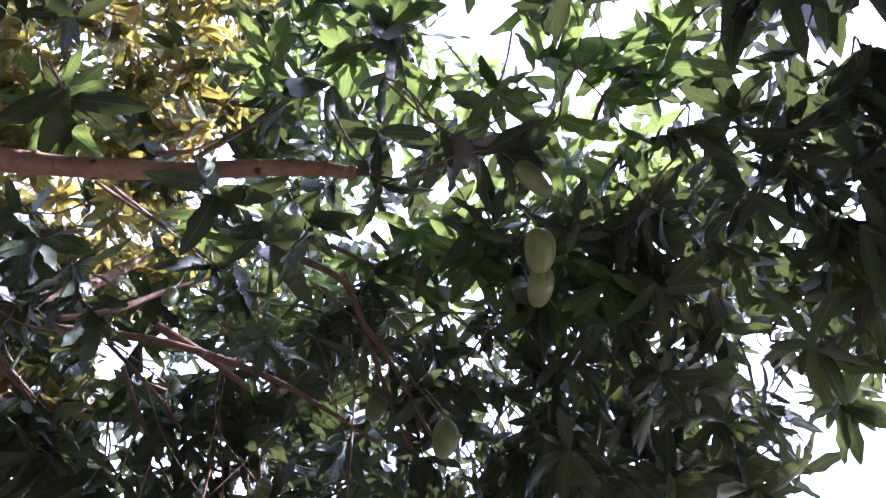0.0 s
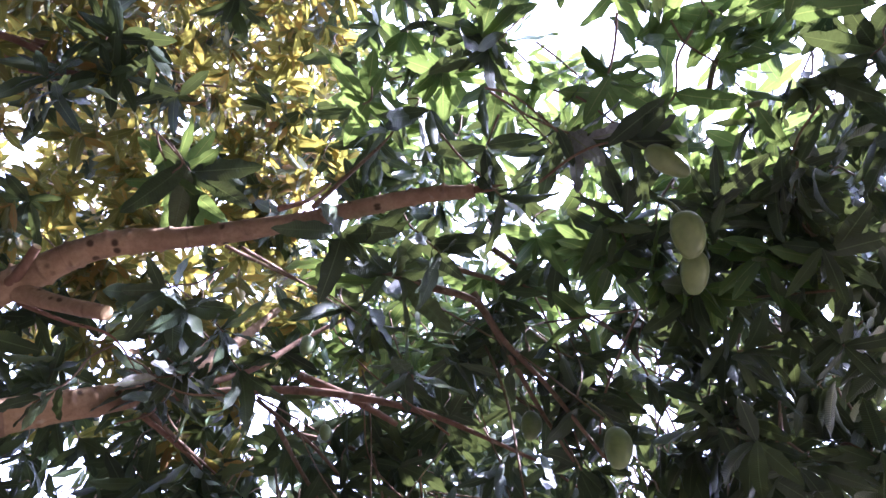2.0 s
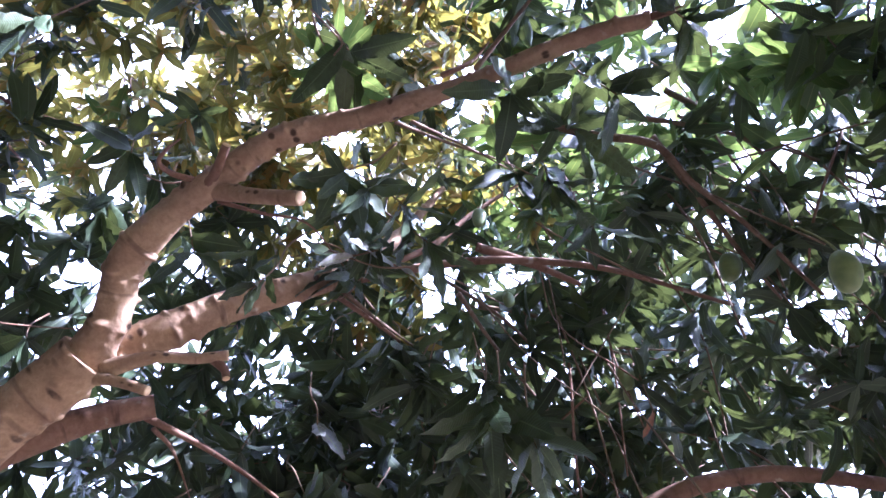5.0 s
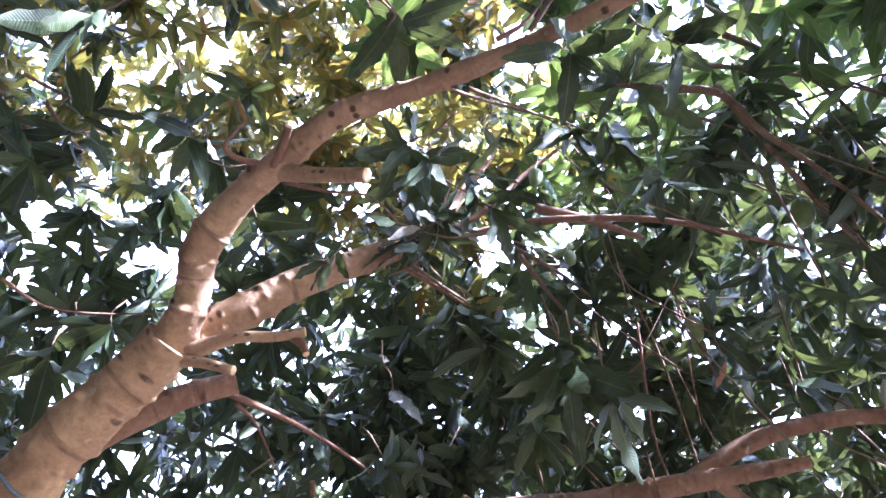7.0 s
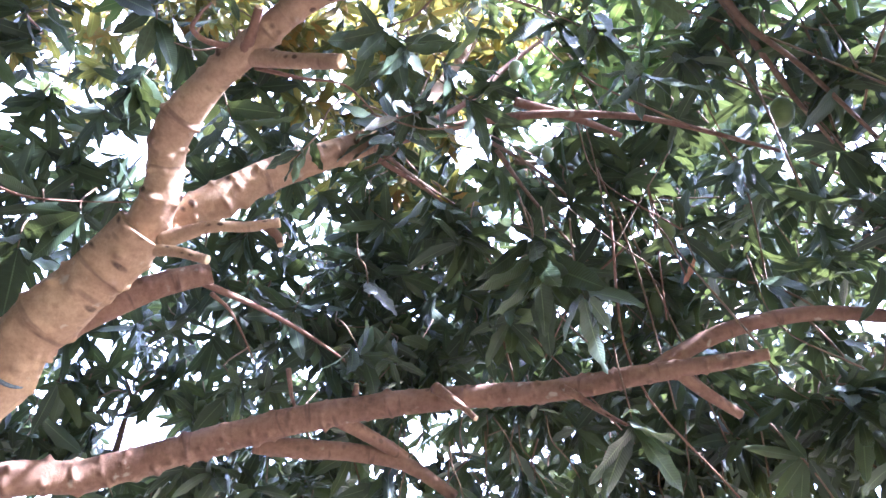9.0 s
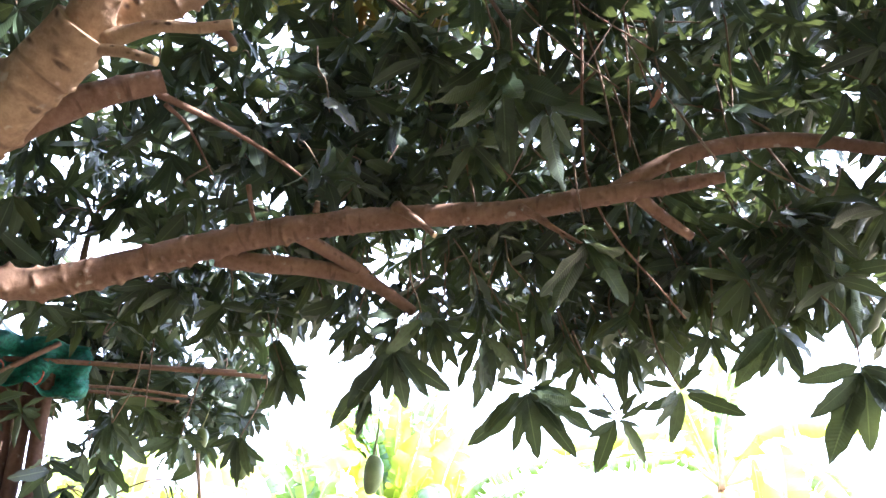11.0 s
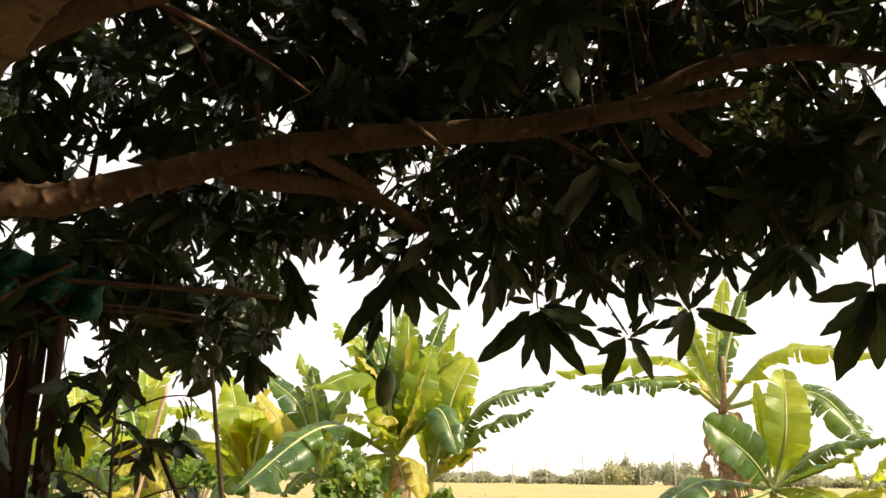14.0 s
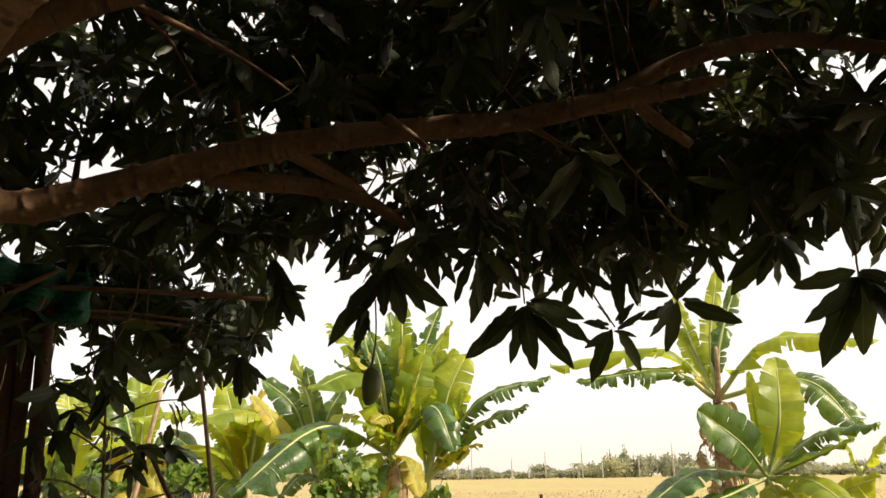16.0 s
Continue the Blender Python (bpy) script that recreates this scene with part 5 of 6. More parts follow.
                    pos = pos + (wd / (w - 1)) * (sgn * math.cos(th) * sd + math.sin(th) * upv + 0.18 * tg) + np.array([0, 0, 0.006 * math.sin(40 * a + 5 * v)])
            for p in range(m - 1):
                for q in range(w - 1):
                    k = count + p * w + q
                    fs.append((k, k + 1, k + w + 1, k + w))
            count += m * w
    part_mesh("blade", mesh_of("blade", vs, fs, mat, us), leaf, "yellowed torn leaf blade" if mat is BANANA_YELLOW else "dry brown leaf blade" if mat is BANANA_DRY else "")


def banana_plant(foot, crown, radius, label, seed=0, sheaths=0, skirt=2):
    rg = np.random.default_rng(seed)
    plant = tagged(new("banana_plant"), label, "banana plant", "banana plants beside the field")
    plant.location = foot
    c = np.array(crown) - np.array(foot)
    part_mesh("stem", limb_mesh("stem", [(0, 0, -0.1, radius), (c[0] * 0.4, c[1] * 0.4, c[2] * 0.5, radius * 0.85), (c[0] * 0.9, c[1] * 0.9, c[2] * 0.85, radius * 0.62), (c[0], c[1], c[2] + 0.1, radius * 0.42)], THATCH if skirt > 10 else STEM, steps=10, segments=16, rough=0.12, seed=seed), plant)
    for k in range(sheaths):
        q = rg.uniform(0, 6.28)
        h = c[2] * rg.uniform(0.35, 0.9)
        e = np.array([math.cos(q), math.sin(q), 0])
        part_mesh("dry_sheath", limb_mesh("dry_sheath", [(*(c * h / c[2] + e * radius * 0.8), 0.024), (*(c * h / c[2] + e * radius * rg.uniform(1.1, 1.8) + [0, 0, -0.2]), 0.016), (*(c * h / c[2] + e * radius * rg.uniform(1.0, 2.0) + [0, 0, -rg.uniform(0.3, 0.6)]), 0.005)], THATCH, steps=5, segments=6, rough=0.2, seed=seed + k), plant)
    for k in range(skirt):
        q, h = rg.uniform(0, 6.28), rg.uniform(0.45, 0.95)
        e = np.array([math.cos(q), math.sin(q), 0])
        start = np.array(foot) + c * h + e * radius * 0.7
        drop = rg.uniform(0.4, 0.85) * min(1, c[2] * h / 0.9)
        banana_leaf(plant, foot, tuple(start), tuple(start + e * rg.uniform(0.06, 0.2) + [0, 0, -drop * 0.4]), tuple(start + e * rg.uniform(0.02, 0.18) + rg.normal(0, 0.05, 3) + [0, 0, -drop]), rg.uniform(0.06, 0.15), BANANA_DRY, 0.9, 0.6, seed * 90 + k)
    return plant


crown = (-0.419, 8.986, 1.781)
foot = (crown[0] + 0, crown[1], 0)
plant = banana_plant(foot, crown, 0.09, "tall banana plant with torn yellow-green leaves, at the field edge", 1, 4)
banana_leaf(plant, foot, crown, (-0.790, 8.685, 2.676), (-1.321, 8.235, 2.499), 0.6, BANANA, 0.1, 0.75, 50)
# deep green here carries the shade on this drooping leaf's underside
banana_leaf(plant, foot, crown, (-1.202, 8.398, 2.07), (-2.002, 7.641, 1.348), 0.72, BANANA_DEEP, 0.32, 0.9, 51)
banana_leaf(plant, foot, crown, (-0.308, 8.891, 2.859), (-0.301, 9.022, 3.736), 0.34, BANANA, 0.35, 0.3, 52)
banana_leaf(plant, foot, crown, (-0.370, 9.197, 2.832), (-0.481, 9.340, 3.665), 0.4, BANANA, 0.3, 0.3, 53)
banana_leaf(plant, foot, crown, (-0.072, 9.083, 2.961), (0.230, 9.323, 3.776), 0.3, BANANA, 0.6, 0.5, 54)
banana_leaf(plant, foot, crown, (-0.142, 8.835, 2.565), (0.024, 8.849, 3.141), 0.5, BANANA, 0.15, 0.25, 55)
banana_leaf(plant, foot, crown, (-0.794, 9.358, 2.933), (-1.390, 9.681, 3.585), 0.42, BANANA, 0.6, 0.5, 56)
banana_leaf(plant, foot, crown, (-0.703, 9.188, 2.758), (-1.010, 9.188, 3.209), 0.55, BANANA, 0.2, 0.4, 57)
banana_leaf(plant, foot, crown, (-0.513, 9.101, 2.745), (-0.720, 9.292, 3.343), 0.5, BANANA, 0.2, 0.4, 58)
banana_leaf(plant, foot, crown, (-0.607, 8.930, 2.438), (-1.022, 8.764, 2.667), 0.5, BANANA, 0.2, 0.8, 59)
banana_leaf(plant, foot, crown, (-0.245, 8.773, 2.144), (-0.104, 8.637, 2.541), 0.45, BANANA, 0.1, 0.4, 60)
banana_leaf(plant, foot, crown, (-0.106, 8.771, 2.212), (0.102, 8.538, 2.528), 0.55, BANANA, 0.2, 0.7, 61)
banana_leaf(plant, foot, crown, (0.066, 8.462, 2.305), (0.331, 8.089, 1.768), 0.33, BANANA_DEEP, 0.05, 0.7, 62)
banana_leaf(plant, foot, crown, (-0.488, 8.758, 2.213), (-0.638, 8.453, 2.123), 0.45, BANANA_YELLOW, 0.1, 0.9, 63)
banana_leaf(plant, foot, crown, (-0.443, 8.689, 1.478), (-0.462, 8.481, 1.167), 0.3, BANANA_YELLOW, 0.2, 0.8, 64)
banana_leaf(plant, foot, crown, (-0.579, 8.680, 1.609), (-0.809, 8.357, 1.235), 0.4, BANANA, 0.2, 0.8, 65)
banana_leaf(plant, foot, crown, (-0.174, 8.697, 1.672), (-0.072, 8.497, 1.289), 0.34, BANANA_YELLOW, 0.2, 0.8, 66)
banana_leaf(plant, foot, crown, (-0.641, 8.573, 1.737), (-1.058, 8.232, 1.483), 0.45, BANANA, 0.3, 0.9, 67)
banana_leaf(plant, foot, crown, (-0.416, 9.431, 2.564), (-0.309, 9.546, 3.193), 0.5, BANANA, 0.2, 0.4, 68)
banana_leaf(plant, foot, crown, (-0.649, 9.509, 2.649), (-1.025, 9.658, 3.417), 0.3, BANANA, 0.6, 0.4, 69)
banana_leaf(plant, foot, crown, (-0.116, 9.610, 2.813), (0.406, 9.770, 3.595), 0.26, BANANA, 0.7, 0.5, 70)
banana_leaf(plant, foot, crown, (-0.227, 9.429, 2.637), (-0.151, 9.408, 3.402), 0.3, BANANA, 0.4, 0.3, 71)
banana_leaf(plant, foot, crown, (-0.510, 8.570, 1.998), (-0.851, 8.229, 2.172), 0.4, BANANA, 0.3, 0.8, 72)
banana_leaf(plant, foot, crown, (-0.274, 8.577, 2.064), (-0.168, 8.356, 2.342), 0.4, BANANA_YELLOW, 0.3, 0.5, 73)
banana_leaf(plant, foot, crown, (-0.306, 8.594, 1.542), (-0.267, 8.487, 1.104), 0.26, BANANA_DRY, 0.6, 0.9, 74)
rg = np.random.default_rng(88)
for k in range(16):
    q, h = rg.uniform(-1.3, 1.3), rg.uniform(0.9, 1.75)
    e = np.array([math.sin(q), rg.normal(0, 0.35), 0.0])
    start = np.array(crown)
    middle = start + e * rg.uniform(0.15, 0.3) + np.array([0, 0, h * 0.55])
    end = start + e * rg.uniform(0.45, 0.85) + np.array([0, 0, h * rg.uniform(0.75, 1.0)])
    banana_leaf(plant, foot, crown, tuple(middle), tuple(end), rg.uniform(0.22, 0.4), BANANA_YELLOW if k % 5 == 0 else BANANA if k % 2 else BANANA_DEEP, rg.uniform(0.35, 0.8), rg.uniform(0.2, 0.7), 1200 + k)
crown = (0.022, 9.300, 1.474)
foot = (crown[0] + 0, crown[1], 0)
plant = banana_plant(foot, crown, 0.085, "banana plant with two long fringed leaves, in the same clump", 2, 3)
banana_leaf(plant, foot, crown, (0.683, 9.028, 2.413), (1.577, 8.782, 2.677), 0.42, BANANA_DEEP, 0.75, 0.95, 100)
banana_leaf(plant, foot, crown, (0.619, 8.961, 2.070), (1.248, 8.571, 2.323), 0.42, BANANA_DEEP, 0.75, 0.95, 101)
banana_leaf(plant, foot, crown, (0.418, 8.985, 1.811), (0.684, 8.765, 1.882), 0.4, BANANA_YELLOW, 0.5, 0.8, 102)
banana_leaf(plant, foot, crown, (0.298, 9.336, 2.549), (0.563, 9.450, 3.094), 0.6, BANANA, 0.15, 0.5, 103)
banana_leaf(plant, foot, crown, (0.191, 9.529, 2.647), (0.395, 9.642, 3.207), 0.6, BANANA, 0.2, 0.5, 104)
banana_leaf(plant, foot, crown, (0.364, 9.268, 2.177), (0.490, 9.121, 2.597), 0.5, BANANA, 0.2, 0.6, 105)
banana_leaf(plant, foot, crown, (0.115, 9.639, 2.584), (0.186, 9.732, 3.304), 0.5, BANANA, 0.2, 0.4, 106)
banana_leaf(plant, foot, crown, (-0.115, 9.474, 2.195), (-0.329, 9.525, 2.650), 0.5, BANANA, 0.2, 0.5, 107)
banana_leaf(plant, foot, crown, (0.315, 9.091, 1.746), (0.600, 8.956, 2.153), 0.4, BANANA, 0.3, 0.8, 108)
banana_leaf(plant, foot, crown, (-0.078, 9.093, 1.141), (-0.112, 8.978, 0.886), 0.3, BANANA_DRY, 0.4, 0.9, 109)
crown = (-1.379, 9.500, 1.375)
foot = (crown[0] + 0, crown[1], 0)
plant = banana_plant(foot, crown, 0.08, "smaller banana plant with upright leaves, in the same clump", 3, 2)
banana_leaf(plant, foot, crown, (-1.721, 9.609, 2.363), (-2.217, 9.662, 2.815), 0.5, BANANA, 0.15, 0.4, 150)
banana_leaf(plant, foot, crown, (-1.535, 9.640, 2.365), (-1.888, 9.982, 3.197), 0.34, BANANA, 0.4, 0.3, 151)
banana_leaf(plant, foot, crown, (-1.513, 9.745, 2.374), (-1.672, 9.845, 3.012), 0.3, BANANA, 0.3, 0.3, 152)
banana_leaf(plant, foot, crown, (-1.783, 9.214, 2.042), (-2.206, 8.976, 2.522), 0.3, BANANA_YELLOW, 0.2, 0.4, 153)
banana_leaf(plant, foot, crown, (-1.217, 9.296, 2.188), (-0.835, 9.132, 2.245), 0.5, BANANA, 0.3, 0.6, 154)
banana_leaf(plant, foot, crown, (-1.744, 9.431, 1.910), (-1.992, 9.461, 2.277), 0.5, BANANA, 0.2, 0.6, 155)
banana_leaf(plant, foot, crown, (-1.358, 9.780, 2.224), (-1.159, 9.961, 2.706), 0.45, BANANA, 0.2, 0.5, 156)
banana_leaf(plant, foot, crown, (-1.520, 9.073, 1.550), (-1.740, 8.828, 1.289), 0.4, BANANA, 0.3, 0.9, 157)
crown = (-2.489, 10.200, 1.371)
foot = (crown[0] + 0, crown[1], 0)
plant = banana_plant(foot, crown, 0.085, "banana plant with long drooping fringed leaves", 4, 3)
banana_leaf(plant, foot, crown, (-2.973, 9.724, 2.304), (-3.711, 9.039, 2.252), 0.46, BANANA, 0.7, 0.95, 200)
banana_leaf(plant, foot, crown, (-2.347, 9.687, 2.313), (-2.916, 9.116, 2.240), 0.5, BANANA, 0.1, 0.85, 201)
banana_leaf(plant, foot, crown, (-2.201, 9.722, 2.300), (-1.671, 9.446, 1.874), 0.5, BANANA, 0.1, 0.8, 202)
banana_leaf(plant, foot, crown, (-2.823, 9.586, 1.885), (-3.169, 9.264, 1.924), 0.42, BANANA, 0.2, 0.7, 203)
banana_leaf(plant, foot, crown, (-2.713, 10.218, 2.263), (-2.983, 10.488, 2.948), 0.5, BANANA, 0.3, 0.4, 204)
banana_leaf(plant, foot, crown, (-2.509, 10.070, 2.173), (-2.520, 9.656, 2.146), 0.45, BANANA_YELLOW, 0.1, 0.8, 205)
banana_leaf(plant, foot, crown, (-2.535, 10.463, 2.361), (-2.413, 10.552, 2.784), 0.4, BANANA_YELLOW, 0.3, 0.4, 206)
banana_leaf(plant, foot, crown, (-2.589, 9.659, 1.487), (-2.780, 9.391, 1.142), 0.4, BANANA, 0.4, 0.9, 207)
crown = (-4.161, 10.721, 1.492)
foot = (crown[0] + 0, crown[1], 0)
plant = banana_plant(foot, crown, 0.1, "ragged banana plant with yellowing leaves behind the props", 5, 8)
banana_leaf(plant, foot, crown, (-4.403, 10.580, 2.463), (-4.820, 10.656, 3.066), 0.6, BANANA, 0.5, 0.4, 250)
banana_leaf(plant, foot, crown, (-4.135, 10.670, 2.638), (-3.994, 10.980, 3.153), 0.5, BANANA, 0.6, 0.5, 251)
banana_leaf(plant, foot, crown, (-4.300, 10.111, 2.029), (-4.526, 9.802, 1.790), 0.6, BANANA, 0.3, 0.7, 252)
banana_leaf(plant, foot, crown, (-3.779, 10.524, 2.128), (-3.116, 10.337, 1.798), 0.5, BANANA, 0.4, 0.7, 253)
banana_leaf(plant, foot, crown, (-4.155, 10.181, 1.192), (-4.213, 9.923, 0.842), 0.5, BANANA_YELLOW, 0.4, 0.9, 254)
banana_leaf(plant, foot, crown, (-3.855, 10.300, 1.263), (-3.499, 10.195, 0.820), 0.5, BANANA, 0.4, 0.9, 255)
banana_leaf(plant, foot, crown, (-4.366, 11.017, 2.588), (-4.510, 11.188, 3.323), 0.5, BANANA, 0.4, 0.3, 256)
banana_leaf(plant, foot, crown, (-4.233, 10.359, 1.962), (-4.181, 10.066, 1.493), 0.5, BANANA_YELLOW, 0.4, 0.9, 257)
banana_leaf(plant, foot, crown, (-3.902, 10.494, 1.806), (-3.716, 10.244, 1.263), 0.5, BANANA_YELLOW, 0.5, 0.9, 258)
banana_leaf(plant, foot, crown, (-4.831, 11.164, 2.430), (-5.353, 11.211, 2.879), 0.6, BANANA, 0.4, 0.5, 259)
banana_leaf(plant, foot, crown, (-4.018, 10.455, 1.492), (-3.953, 10.247, 0.892), 0.4, BANANA_DRY, 0.5, 1.0, 260)
crown = (-5.392, 11.274, 1.246)
foot = (crown[0] + 0, crown[1], 0)
plant = banana_plant(foot, crown, 0.1, "banana plant growing behind the wooden props", 8, 4)
banana_leaf(plant, foot, crown, (-5.606, 11.140, 2.345), (-6.062, 11.189, 2.880), 0.6, BANANA, 0.4, 0.4, 400)
banana_leaf(plant, foot, crown, (-5.325, 11.270, 2.441), (-5.296, 11.554, 3.012), 0.6, BANANA, 0.4, 0.5, 401)
banana_leaf(plant, foot, crown, (-5.455, 10.687, 1.658), (-5.734, 10.313, 1.578), 0.6, BANANA, 0.3, 0.7, 402)
banana_leaf(plant, foot, crown, (-4.899, 10.954, 1.576), (-4.600, 10.862, 1.173), 0.6, BANANA, 0.4, 0.7, 403)
banana_leaf(plant, foot, crown, (-5.682, 11.541, 2.465), (-5.893, 11.699, 3.128), 0.5, BANANA, 0.4, 0.3, 404)
banana_leaf(plant, foot, crown, (-5.968, 11.086, 2.001), (-6.501, 10.988, 2.424), 0.6, BANANA, 0.4, 0.5, 405)
crown = (3.491, 8.469, 2.355)
foot = (crown[0] + -0.05, crown[1], 0)
plant = banana_plant(foot, crown, 0.095, "tall banana plant with arching leaves and a dry brown stem skirt", 6, 22, 18)
part_mesh("flower_stalk", limb_mesh("flower_stalk", [(0.03, -0.08, crown[2] - 0.05, 0.04), (0.07, -0.1, crown[2] + 0.3, 0.03), (0.09, -0.08, crown[2] + 0.62, 0.02)], THATCH, steps=6, segments=8, rough=0.15, seed=4), plant, "dry brown flower stalk")
banana_leaf(plant, foot, crown, (2.873, 8.408, 2.933), (1.490, 8.380, 2.731), 0.44, BANANA, 0.25, 0.9, 300)
banana_leaf(plant, foot, crown, (2.891, 8.335, 2.677), (1.756, 8.252, 2.538), 0.46, BANANA_DEEP, 0.7, 0.9, 301)
banana_leaf(plant, foot, crown, (3.985, 7.938, 2.951), (4.708, 7.080, 2.788), 0.46, BANANA, 0.4, 0.85, 302)
banana_leaf(plant, foot, crown, (4.263, 7.864, 2.488), (4.494, 7.322, 1.900), 0.5, BANANA, 0.4, 0.8, 303)
banana_leaf(plant, foot, crown, (3.356, 8.666, 2.912), (3.300, 8.840, 3.269), 0.3, BANANA, 0.1, 0.5, 304)
banana_leaf(plant, foot, crown, (3.545, 8.563, 3.069), (3.802, 8.666, 4.046), 0.28, BANANA, 0.3, 0.4, 305)
banana_leaf(plant, foot, crown, (3.652, 8.520, 3.061), (4.080, 8.675, 3.971), 0.26, BANANA, 0.5, 0.4, 306)
banana_leaf(plant, foot, crown, (3.403, 8.654, 2.874), (3.280, 8.957, 3.747), 0.25, BANANA, 0.5, 0.4, 307)
banana_leaf(plant, foot, crown, (3.199, 8.434, 2.703), (2.861, 8.345, 2.678), 0.22, BANANA_YELLOW, 0.3, 0.9, 308)
banana_leaf(plant, foot, crown, (3.563, 8.234, 2.214), (3.599, 8.133, 1.827), 0.16, BANANA_DRY, 0.5, 0.9, 309)
crown = (2.938, 6.243, 1.468)
foot = (crown[0] + 0, crown[1], 0)
plant = banana_plant(foot, crown, 0.065, "young banana plant with broad whole green leaves", 7, 1)
banana_leaf(plant, foot, crown, (2.912, 6.241, 1.918), (2.930, 6.296, 2.385), 0.13, BANANA, 0.02, -0.5, 350)
banana_leaf(plant, foot, crown, (3.049, 6.114, 1.932), (3.18, 6.255, 2.5), 0.36, BANANA, 0.02, 0.05, 351, True)
banana_leaf(plant, foot, crown, (2.67, 6.05, 1.74), (2.30, 5.98, 2.02), 0.36, BANANA_DEEP, 0.08, 0.12, 352, True)
banana_leaf(plant, foot, crown, (2.787, 6.417, 1.734), (2.675, 6.556, 2.018), 0.29, BANANA, 0.05, 0.4, 353)
banana_leaf(plant, foot, crown, (2.321, 6.179, 1.517), (1.764, 5.939, 1.248), 0.33, BANANA_DEEP, 0.1, 0.75, 354)
banana_leaf(plant, foot, crown, (2.409, 6.034, 1.302), (1.961, 5.771, 1.254), 0.28, BANANA_DEEP, 0.1, 0.8, 355)
banana_leaf(plant, foot, crown, (3.302, 6.052, 1.787), (3.620, 5.626, 1.872), 0.29, BANANA, 0.4, 0.85, 356)
banana_leaf(plant, foot, crown, (3.142, 5.803, 1.620), (3.284, 5.488, 1.737), 0.29, BANANA, 0.1, 0.3, 357)
banana_leaf(plant, foot, crown, (3.023, 5.640, 1.428), (3.154, 5.207, 1.110), 0.29, BANANA, 0.1, 0.7, 358)
banana_leaf(plant, foot, crown, (3.236, 5.978, 1.335), (3.571, 5.669, 1.467), 0.3, BANANA, 0.2, 0.7, 359)
banana_leaf(plant, foot, crown, (2.836, 5.843, 1.255), (2.777, 5.631, 0.981), 0.25, BANANA, 0.1, 0.7, 360)
banana_leaf(plant, foot, crown, (3.200, 6.333, 1.753), (3.328, 6.365, 1.999), 0.25, BANANA, 0.1, 0.3, 361)
crown = (4.420, 7.377, 1.458)
foot = (crown[0] + 0, crown[1], 0)
plant = banana_plant(foot, crown, 0.08, "banana plant beside the young one", 9, 3)
banana_leaf(plant, foot, crown, (4.231, 7.251, 1.786), (3.973, 7.162, 1.894), 0.4, BANANA, 0.3, 0.8, 450)
banana_leaf(plant, foot, crown, (4.518, 7.076, 1.778), (4.645, 6.747, 1.866), 0.4, BANANA, 0.3, 0.8, 451)
banana_leaf(plant, foot, crown, (4.097, 7.097, 1.199), (3.845, 6.998, 1.002), 0.4, BANANA, 0.2, 0.8, 452)


# ---- shrubs and weeds before the bananas ----
def shrub(foot, height, spread, n, label, size, mat, seed, category="shrub"):
    rg = np.random.default_rng(seed)
    bush = tagged(new("shrub"), label, category)
    bush.location = foot
    chunks, tips, ways = [], [], []
    for k in range(max(4, n // 10)):
        q = rg.uniform(0, 6.28)
        top = np.array([math.cos(q) * spread * rg.uniform(0.2, 1), math.sin(q) * spread * rg.uniform(0.2, 1), height * rg.uniform(0.55, 1)])
        mid = top * np.array([0.35, 0.35, 0.55]) + rg.normal(0, 0.04, 3)
        chunks.append(tube([(0, 0, -0.05, 0.014), (*mid, 0.009), (*top, 0.003)], steps=5, segments=6))
        for c in range(n // max(4, n // 10)):
            f = rg.uniform(0.3, 1)
            p = mid + (top - mid) * f + rg.normal(0, 0.05, 3)
            tips.append(p), ways.append(unit(rg.normal(0, 0.6, 3) + [0, 0, 0.5]))
    v, f, u = joined(chunks)
    part_mesh("stem", mesh_of("stem", v, f, TWIG, u), bush)
    base, way, normal, length, width, bend, fold = shoot_leaves(tips, ways, rg, (4, 8), (size * 0.6, size), 0.4)
    v, f, u = blades(base, way, normal, length, length * rg.uniform(0.5, 0.8, len(length)), bend, fold, rg, 6, 0.12)
    part_mesh("foliage", mesh_of("foliage", v, f, mat, u), bush, kind="stuff")


for k, (tip, h, sp, n, size) in enumerate([((-0.798, 6.935, 2.012), 1.9, 0.5, 70, 0.14), ((-0.256, 7.195, 1.482), 1.5, 0.5, 50, 0.16), ((-1.165, 6.697, 1.339), 1.3, 0.5, 40, 0.16), ((0.021, 6.994, 1.223), 1.15, 0.35, 24, 0.15)]):
    shrub((tip[0], tip[1], 0), h, sp, n, "leafy green shrub growing before the banana plants", size, SHRUB, 700 + k)
tip = (2.208, 8.207, 1.345)
shrub((tip[0], tip[1], 0), 1.35, 0.45, 24, "straggly weed with half-dry leaves in the field", 0.12, SHRUB, 710, "weed")
for k, (tip, h) in enumerate([((-2.361, 4.967, 1.573), 1.7), ((-2.432, 4.366, 1.339), 1.4), ((-3.034, 7.395, 1.169), 1.5)]):
    shrub((tip[0], tip[1], 0), h, 0.6, 60, "green undergrowth beside the wooden props", 0.17, SHRUB, 720 + k)


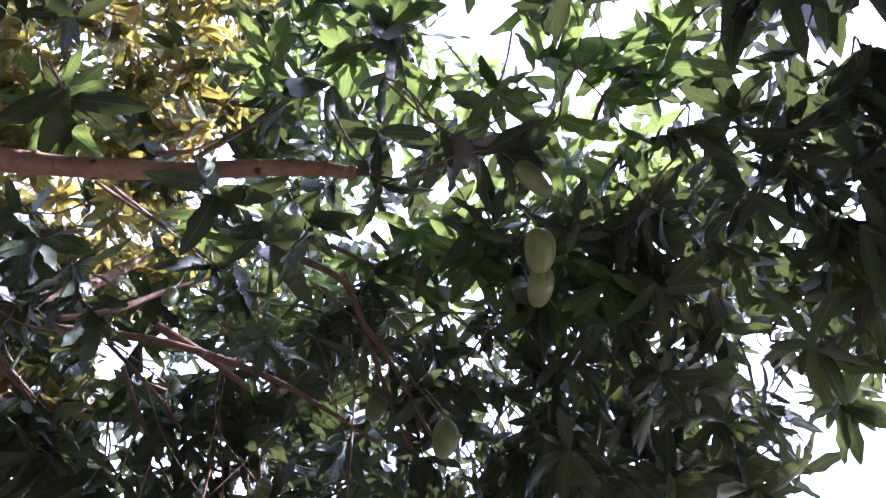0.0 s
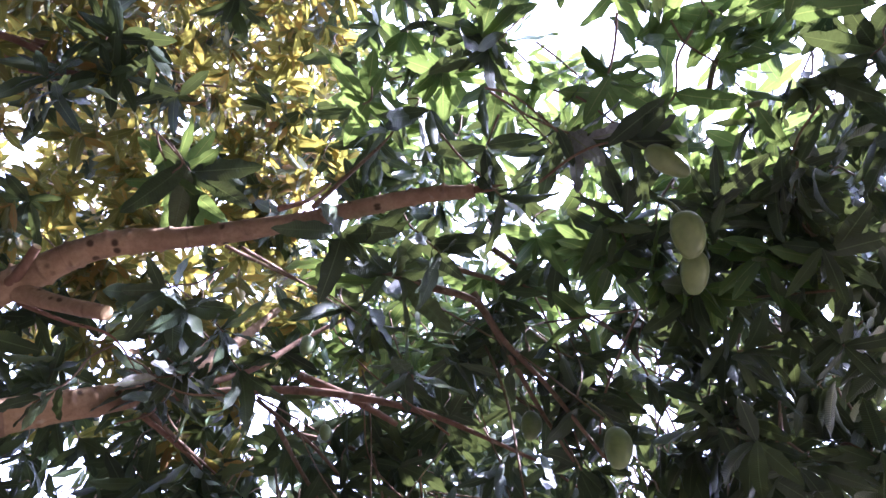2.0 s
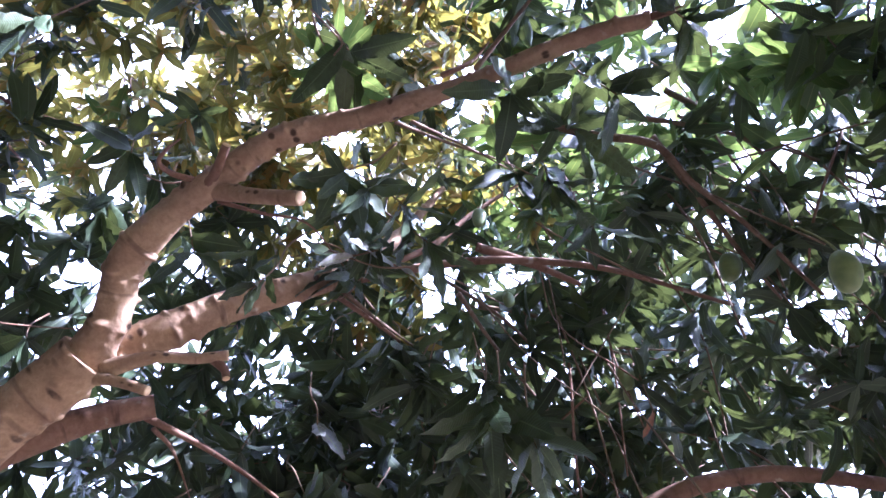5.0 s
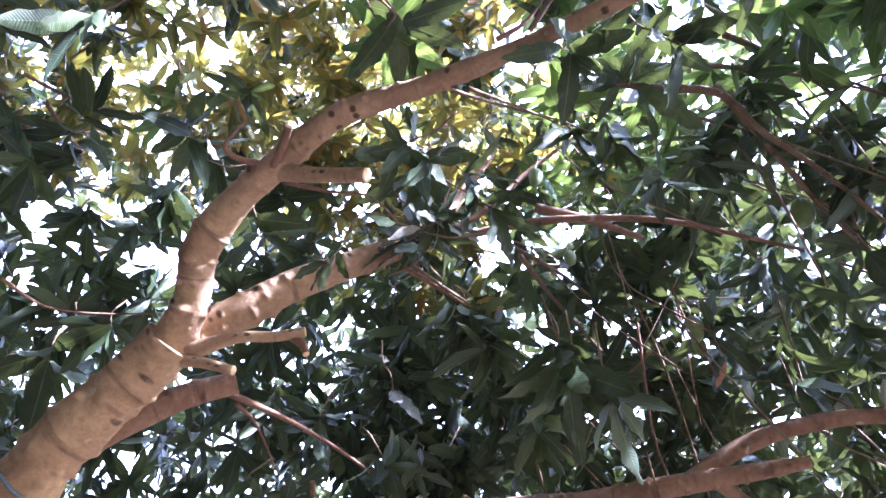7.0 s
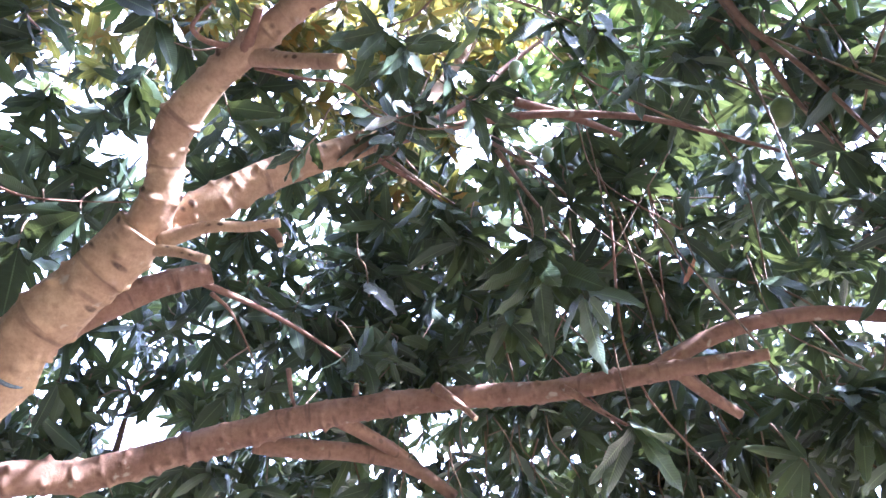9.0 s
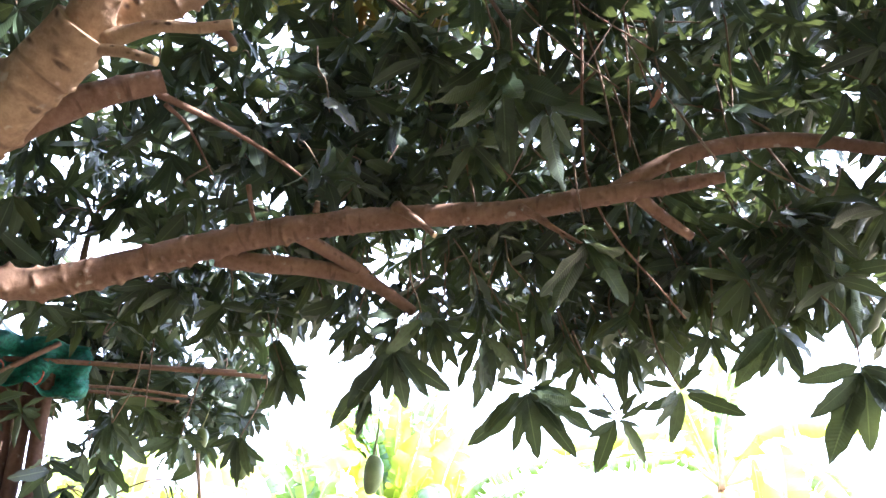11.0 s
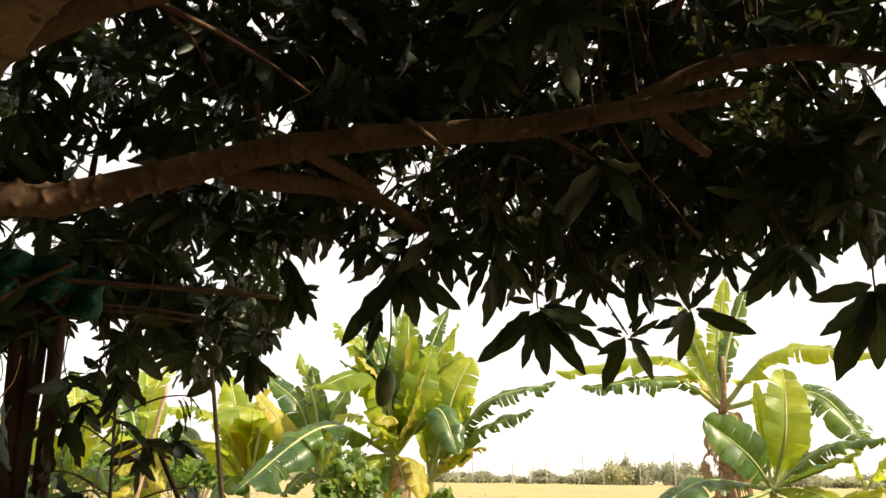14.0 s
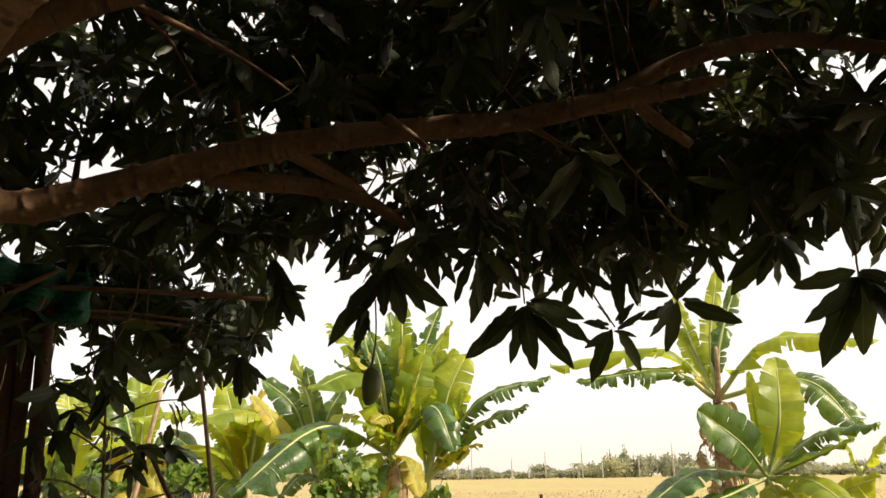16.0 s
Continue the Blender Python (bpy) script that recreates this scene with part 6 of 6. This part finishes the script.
# ---- far edge of the field ----
def far_tree(at, height, spread, seed, mat=HAZED_WOODS, n=420):
    rg = np.random.default_rng(seed)
    one = tagged(new("far_tree"), "hazy tree in the woods across the field", "tree", "trees across the field")
    one.location = at
    part_mesh("trunk", limb_mesh("trunk", [(0, 0, -0.2, 0.25), (rg.normal(0, 0.2), 0, height * 0.5, 0.16), (rg.normal(0, 0.4), 0, height * 0.85, 0.05)], TWIG, steps=4, segments=6), one)
    q = unit(rg.normal(size=(n, 3))) * rg.uniform(0.5, 1, (n, 1))
    lobes = rg.normal(0, 0.35, (5, 3))
    c = q * 0.55 + lobes[rg.integers(0, 5, n)]
    base = c * np.array([spread, spread, height * 0.42]) + np.array([0, 0, height * 0.42])
    base[:, 2] = np.maximum(base[:, 2], 0.2)
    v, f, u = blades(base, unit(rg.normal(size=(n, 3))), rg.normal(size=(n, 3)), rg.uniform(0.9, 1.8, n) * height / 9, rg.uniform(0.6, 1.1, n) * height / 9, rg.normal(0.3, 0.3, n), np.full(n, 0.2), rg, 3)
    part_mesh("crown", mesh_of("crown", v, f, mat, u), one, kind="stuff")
    return one


rg = np.random.default_rng(77)
kinds = []
for k in range(260):
    a = rg.uniform(-36, 38)
    d = rg.uniform(430, 560)
    rise = 0.62 * (1 + 0.4 * noise.noise(Vector((a * 0.35, 3.0, 0)))) + 1.05 * math.exp(-((a - 16.5) / 3.0) ** 2)
    h = rg.choice([rg.uniform(8.0, 12.5), rg.uniform(13.5, 18.5)], p=[0.72, 0.28]) * rise
    place = (d * math.sin(radians(a)), d * math.cos(radians(a)), 0)
    if len(kinds) < 7:
        kinds.append(far_tree((0, 0, 0), 6.0, 3.6, 800 + k, HAZED_WOODS_PALE if len(kinds) % 3 == 2 else HAZED_WOODS))
        kinds[-1].matrix_basis = pose(*place) @ Matrix.Diagonal((h / 6, h / 6, h / 6, 1))
    else:
        source = kinds[rg.integers(7)]
        one = copy_thing(source, pose(0, 0, 0))
        one.matrix_basis = pose(*place, 0, 0, rg.uniform(0, 360)) @ Matrix.Diagonal((1.9 * rg.uniform(0.7, 1.3),) * 2 + (h / 6, 1))
for k in range(12):
    a = radians(rg.uniform(-27, -13))
    far = rg.uniform(28, 48)
    shrub((far * math.sin(a), far * math.cos(a), 0), rg.uniform(2.2, 3.2), rg.uniform(1.6, 2.6), 130, "pale green bush at the near edge of the field", 0.5, SHRUB, 900 + k, "bush")
for k, a in enumerate([2.3, 3.4, 6.5, 7.8, 9.1, 11.9, 13.4, 16.1, 18.6, 21.0, 22.5]):
    d = 400 + 20 * math.sin(k * 2.1)
    h = 12.5 + 5 * math.sin(k * 1.7)
    post = tagged(new("far_post", limb_mesh("far_post", [(0, 0, -0.2, 0.32), (0.02, 0, h * 0.5, 0.28), (0.05, 0, h, 0.22)], POST, steps=3, segments=8)), "pale post standing at the far edge of the field", "post", "posts across the field")
    post.location = (d * math.sin(radians(a)), d * math.cos(radians(a)), 0)


def palm(at, height, seed):
    rg = np.random.default_rng(seed)
    one = tagged(new("palm_tree"), "small palm at the far edge of the field", "palm tree")
    one.location = at
    part_mesh("trunk", limb_mesh("trunk", [(0, 0, -0.2, 0.3), (0.1, 0, height * 0.6, 0.22), (0.1, 0, height, 0.18)], POST, steps=4, segments=8), one)
    n = 26
    q = rg.uniform(0, 6.28, n)
    way = unit(np.stack([np.cos(q), np.sin(q), rg.uniform(-0.2, 0.9, n)], -1))
    v, f, u = blades(np.repeat([[0.1, 0, height]], n, 0), way, np.repeat([[0, 0, 1.0]], n, 0), rg.uniform(4.2, 5.8, n), rg.uniform(0.8, 1.2, n), rg.uniform(0.8, 1.4, n), np.full(n, 0.4), rg, 6)
    part_mesh("crown", mesh_of("crown", v, f, HAZED_WOODS, u), one, kind="stuff")


palm((410 * math.sin(radians(11.6)), 410 * math.cos(radians(11.6)), 0), 7.0, 3)


# ---- unseen trees added behind and beside, to block light from there ----
def orchard_tree(at, height, spread, seed):
    rg = np.random.default_rng(seed)
    one = tagged(new("orchard_tree"), "unseen added mango tree whose dense dark crown blocks light", "tree", "trees of the orchard")
    one.location = at
    part_mesh("trunk", limb_mesh("trunk", [(0, 0, -0.2, 0.2), (rg.normal(0, 0.15), rg.normal(0, 0.15), height * 0.4, 0.15), (rg.normal(0, 0.3), 0, height * 0.8, 0.05)], TWIG, steps=5, segments=10), one)
    n = 1500
    q = unit(rg.normal(size=(n, 3))) * rg.uniform(0.6, 1, (n, 1))
    lobes = rg.normal(0, 0.4, (7, 3))
    base = (q * 0.6 + lobes[rg.integers(0, 7, n)]) * np.array([spread, spread, height * 0.42]) + np.array([0, 0, height * 0.5])
    base[:, 2] = np.maximum(base[:, 2], 0.3 + rg.uniform(0, 0.6, n))
    v, f, u = blades(base, unit(rg.normal(size=(n, 3)) + [0, 0, -0.5]), rg.normal(size=(n, 3)), rg.uniform(0.35, 0.6, n), rg.uniform(0.16, 0.26, n), rg.normal(0.3, 0.3, n), np.full(n, 0.2), rg, 4)
    part_mesh("crown", mesh_of("crown", v, f, LEAF, u), one, kind="stuff")


for k, (a, r) in enumerate([(-74, 9.5), (-100, 9), (-128, 9), (-155, 9), (178, 9), (152, 8.5), (130, 8.0)]):
    orchard_tree((r * math.sin(radians(a)), r * math.cos(radians(a)), 0), 6.2, 2.9 if a > 120 and a < 140 else 3.2, 950 + k)
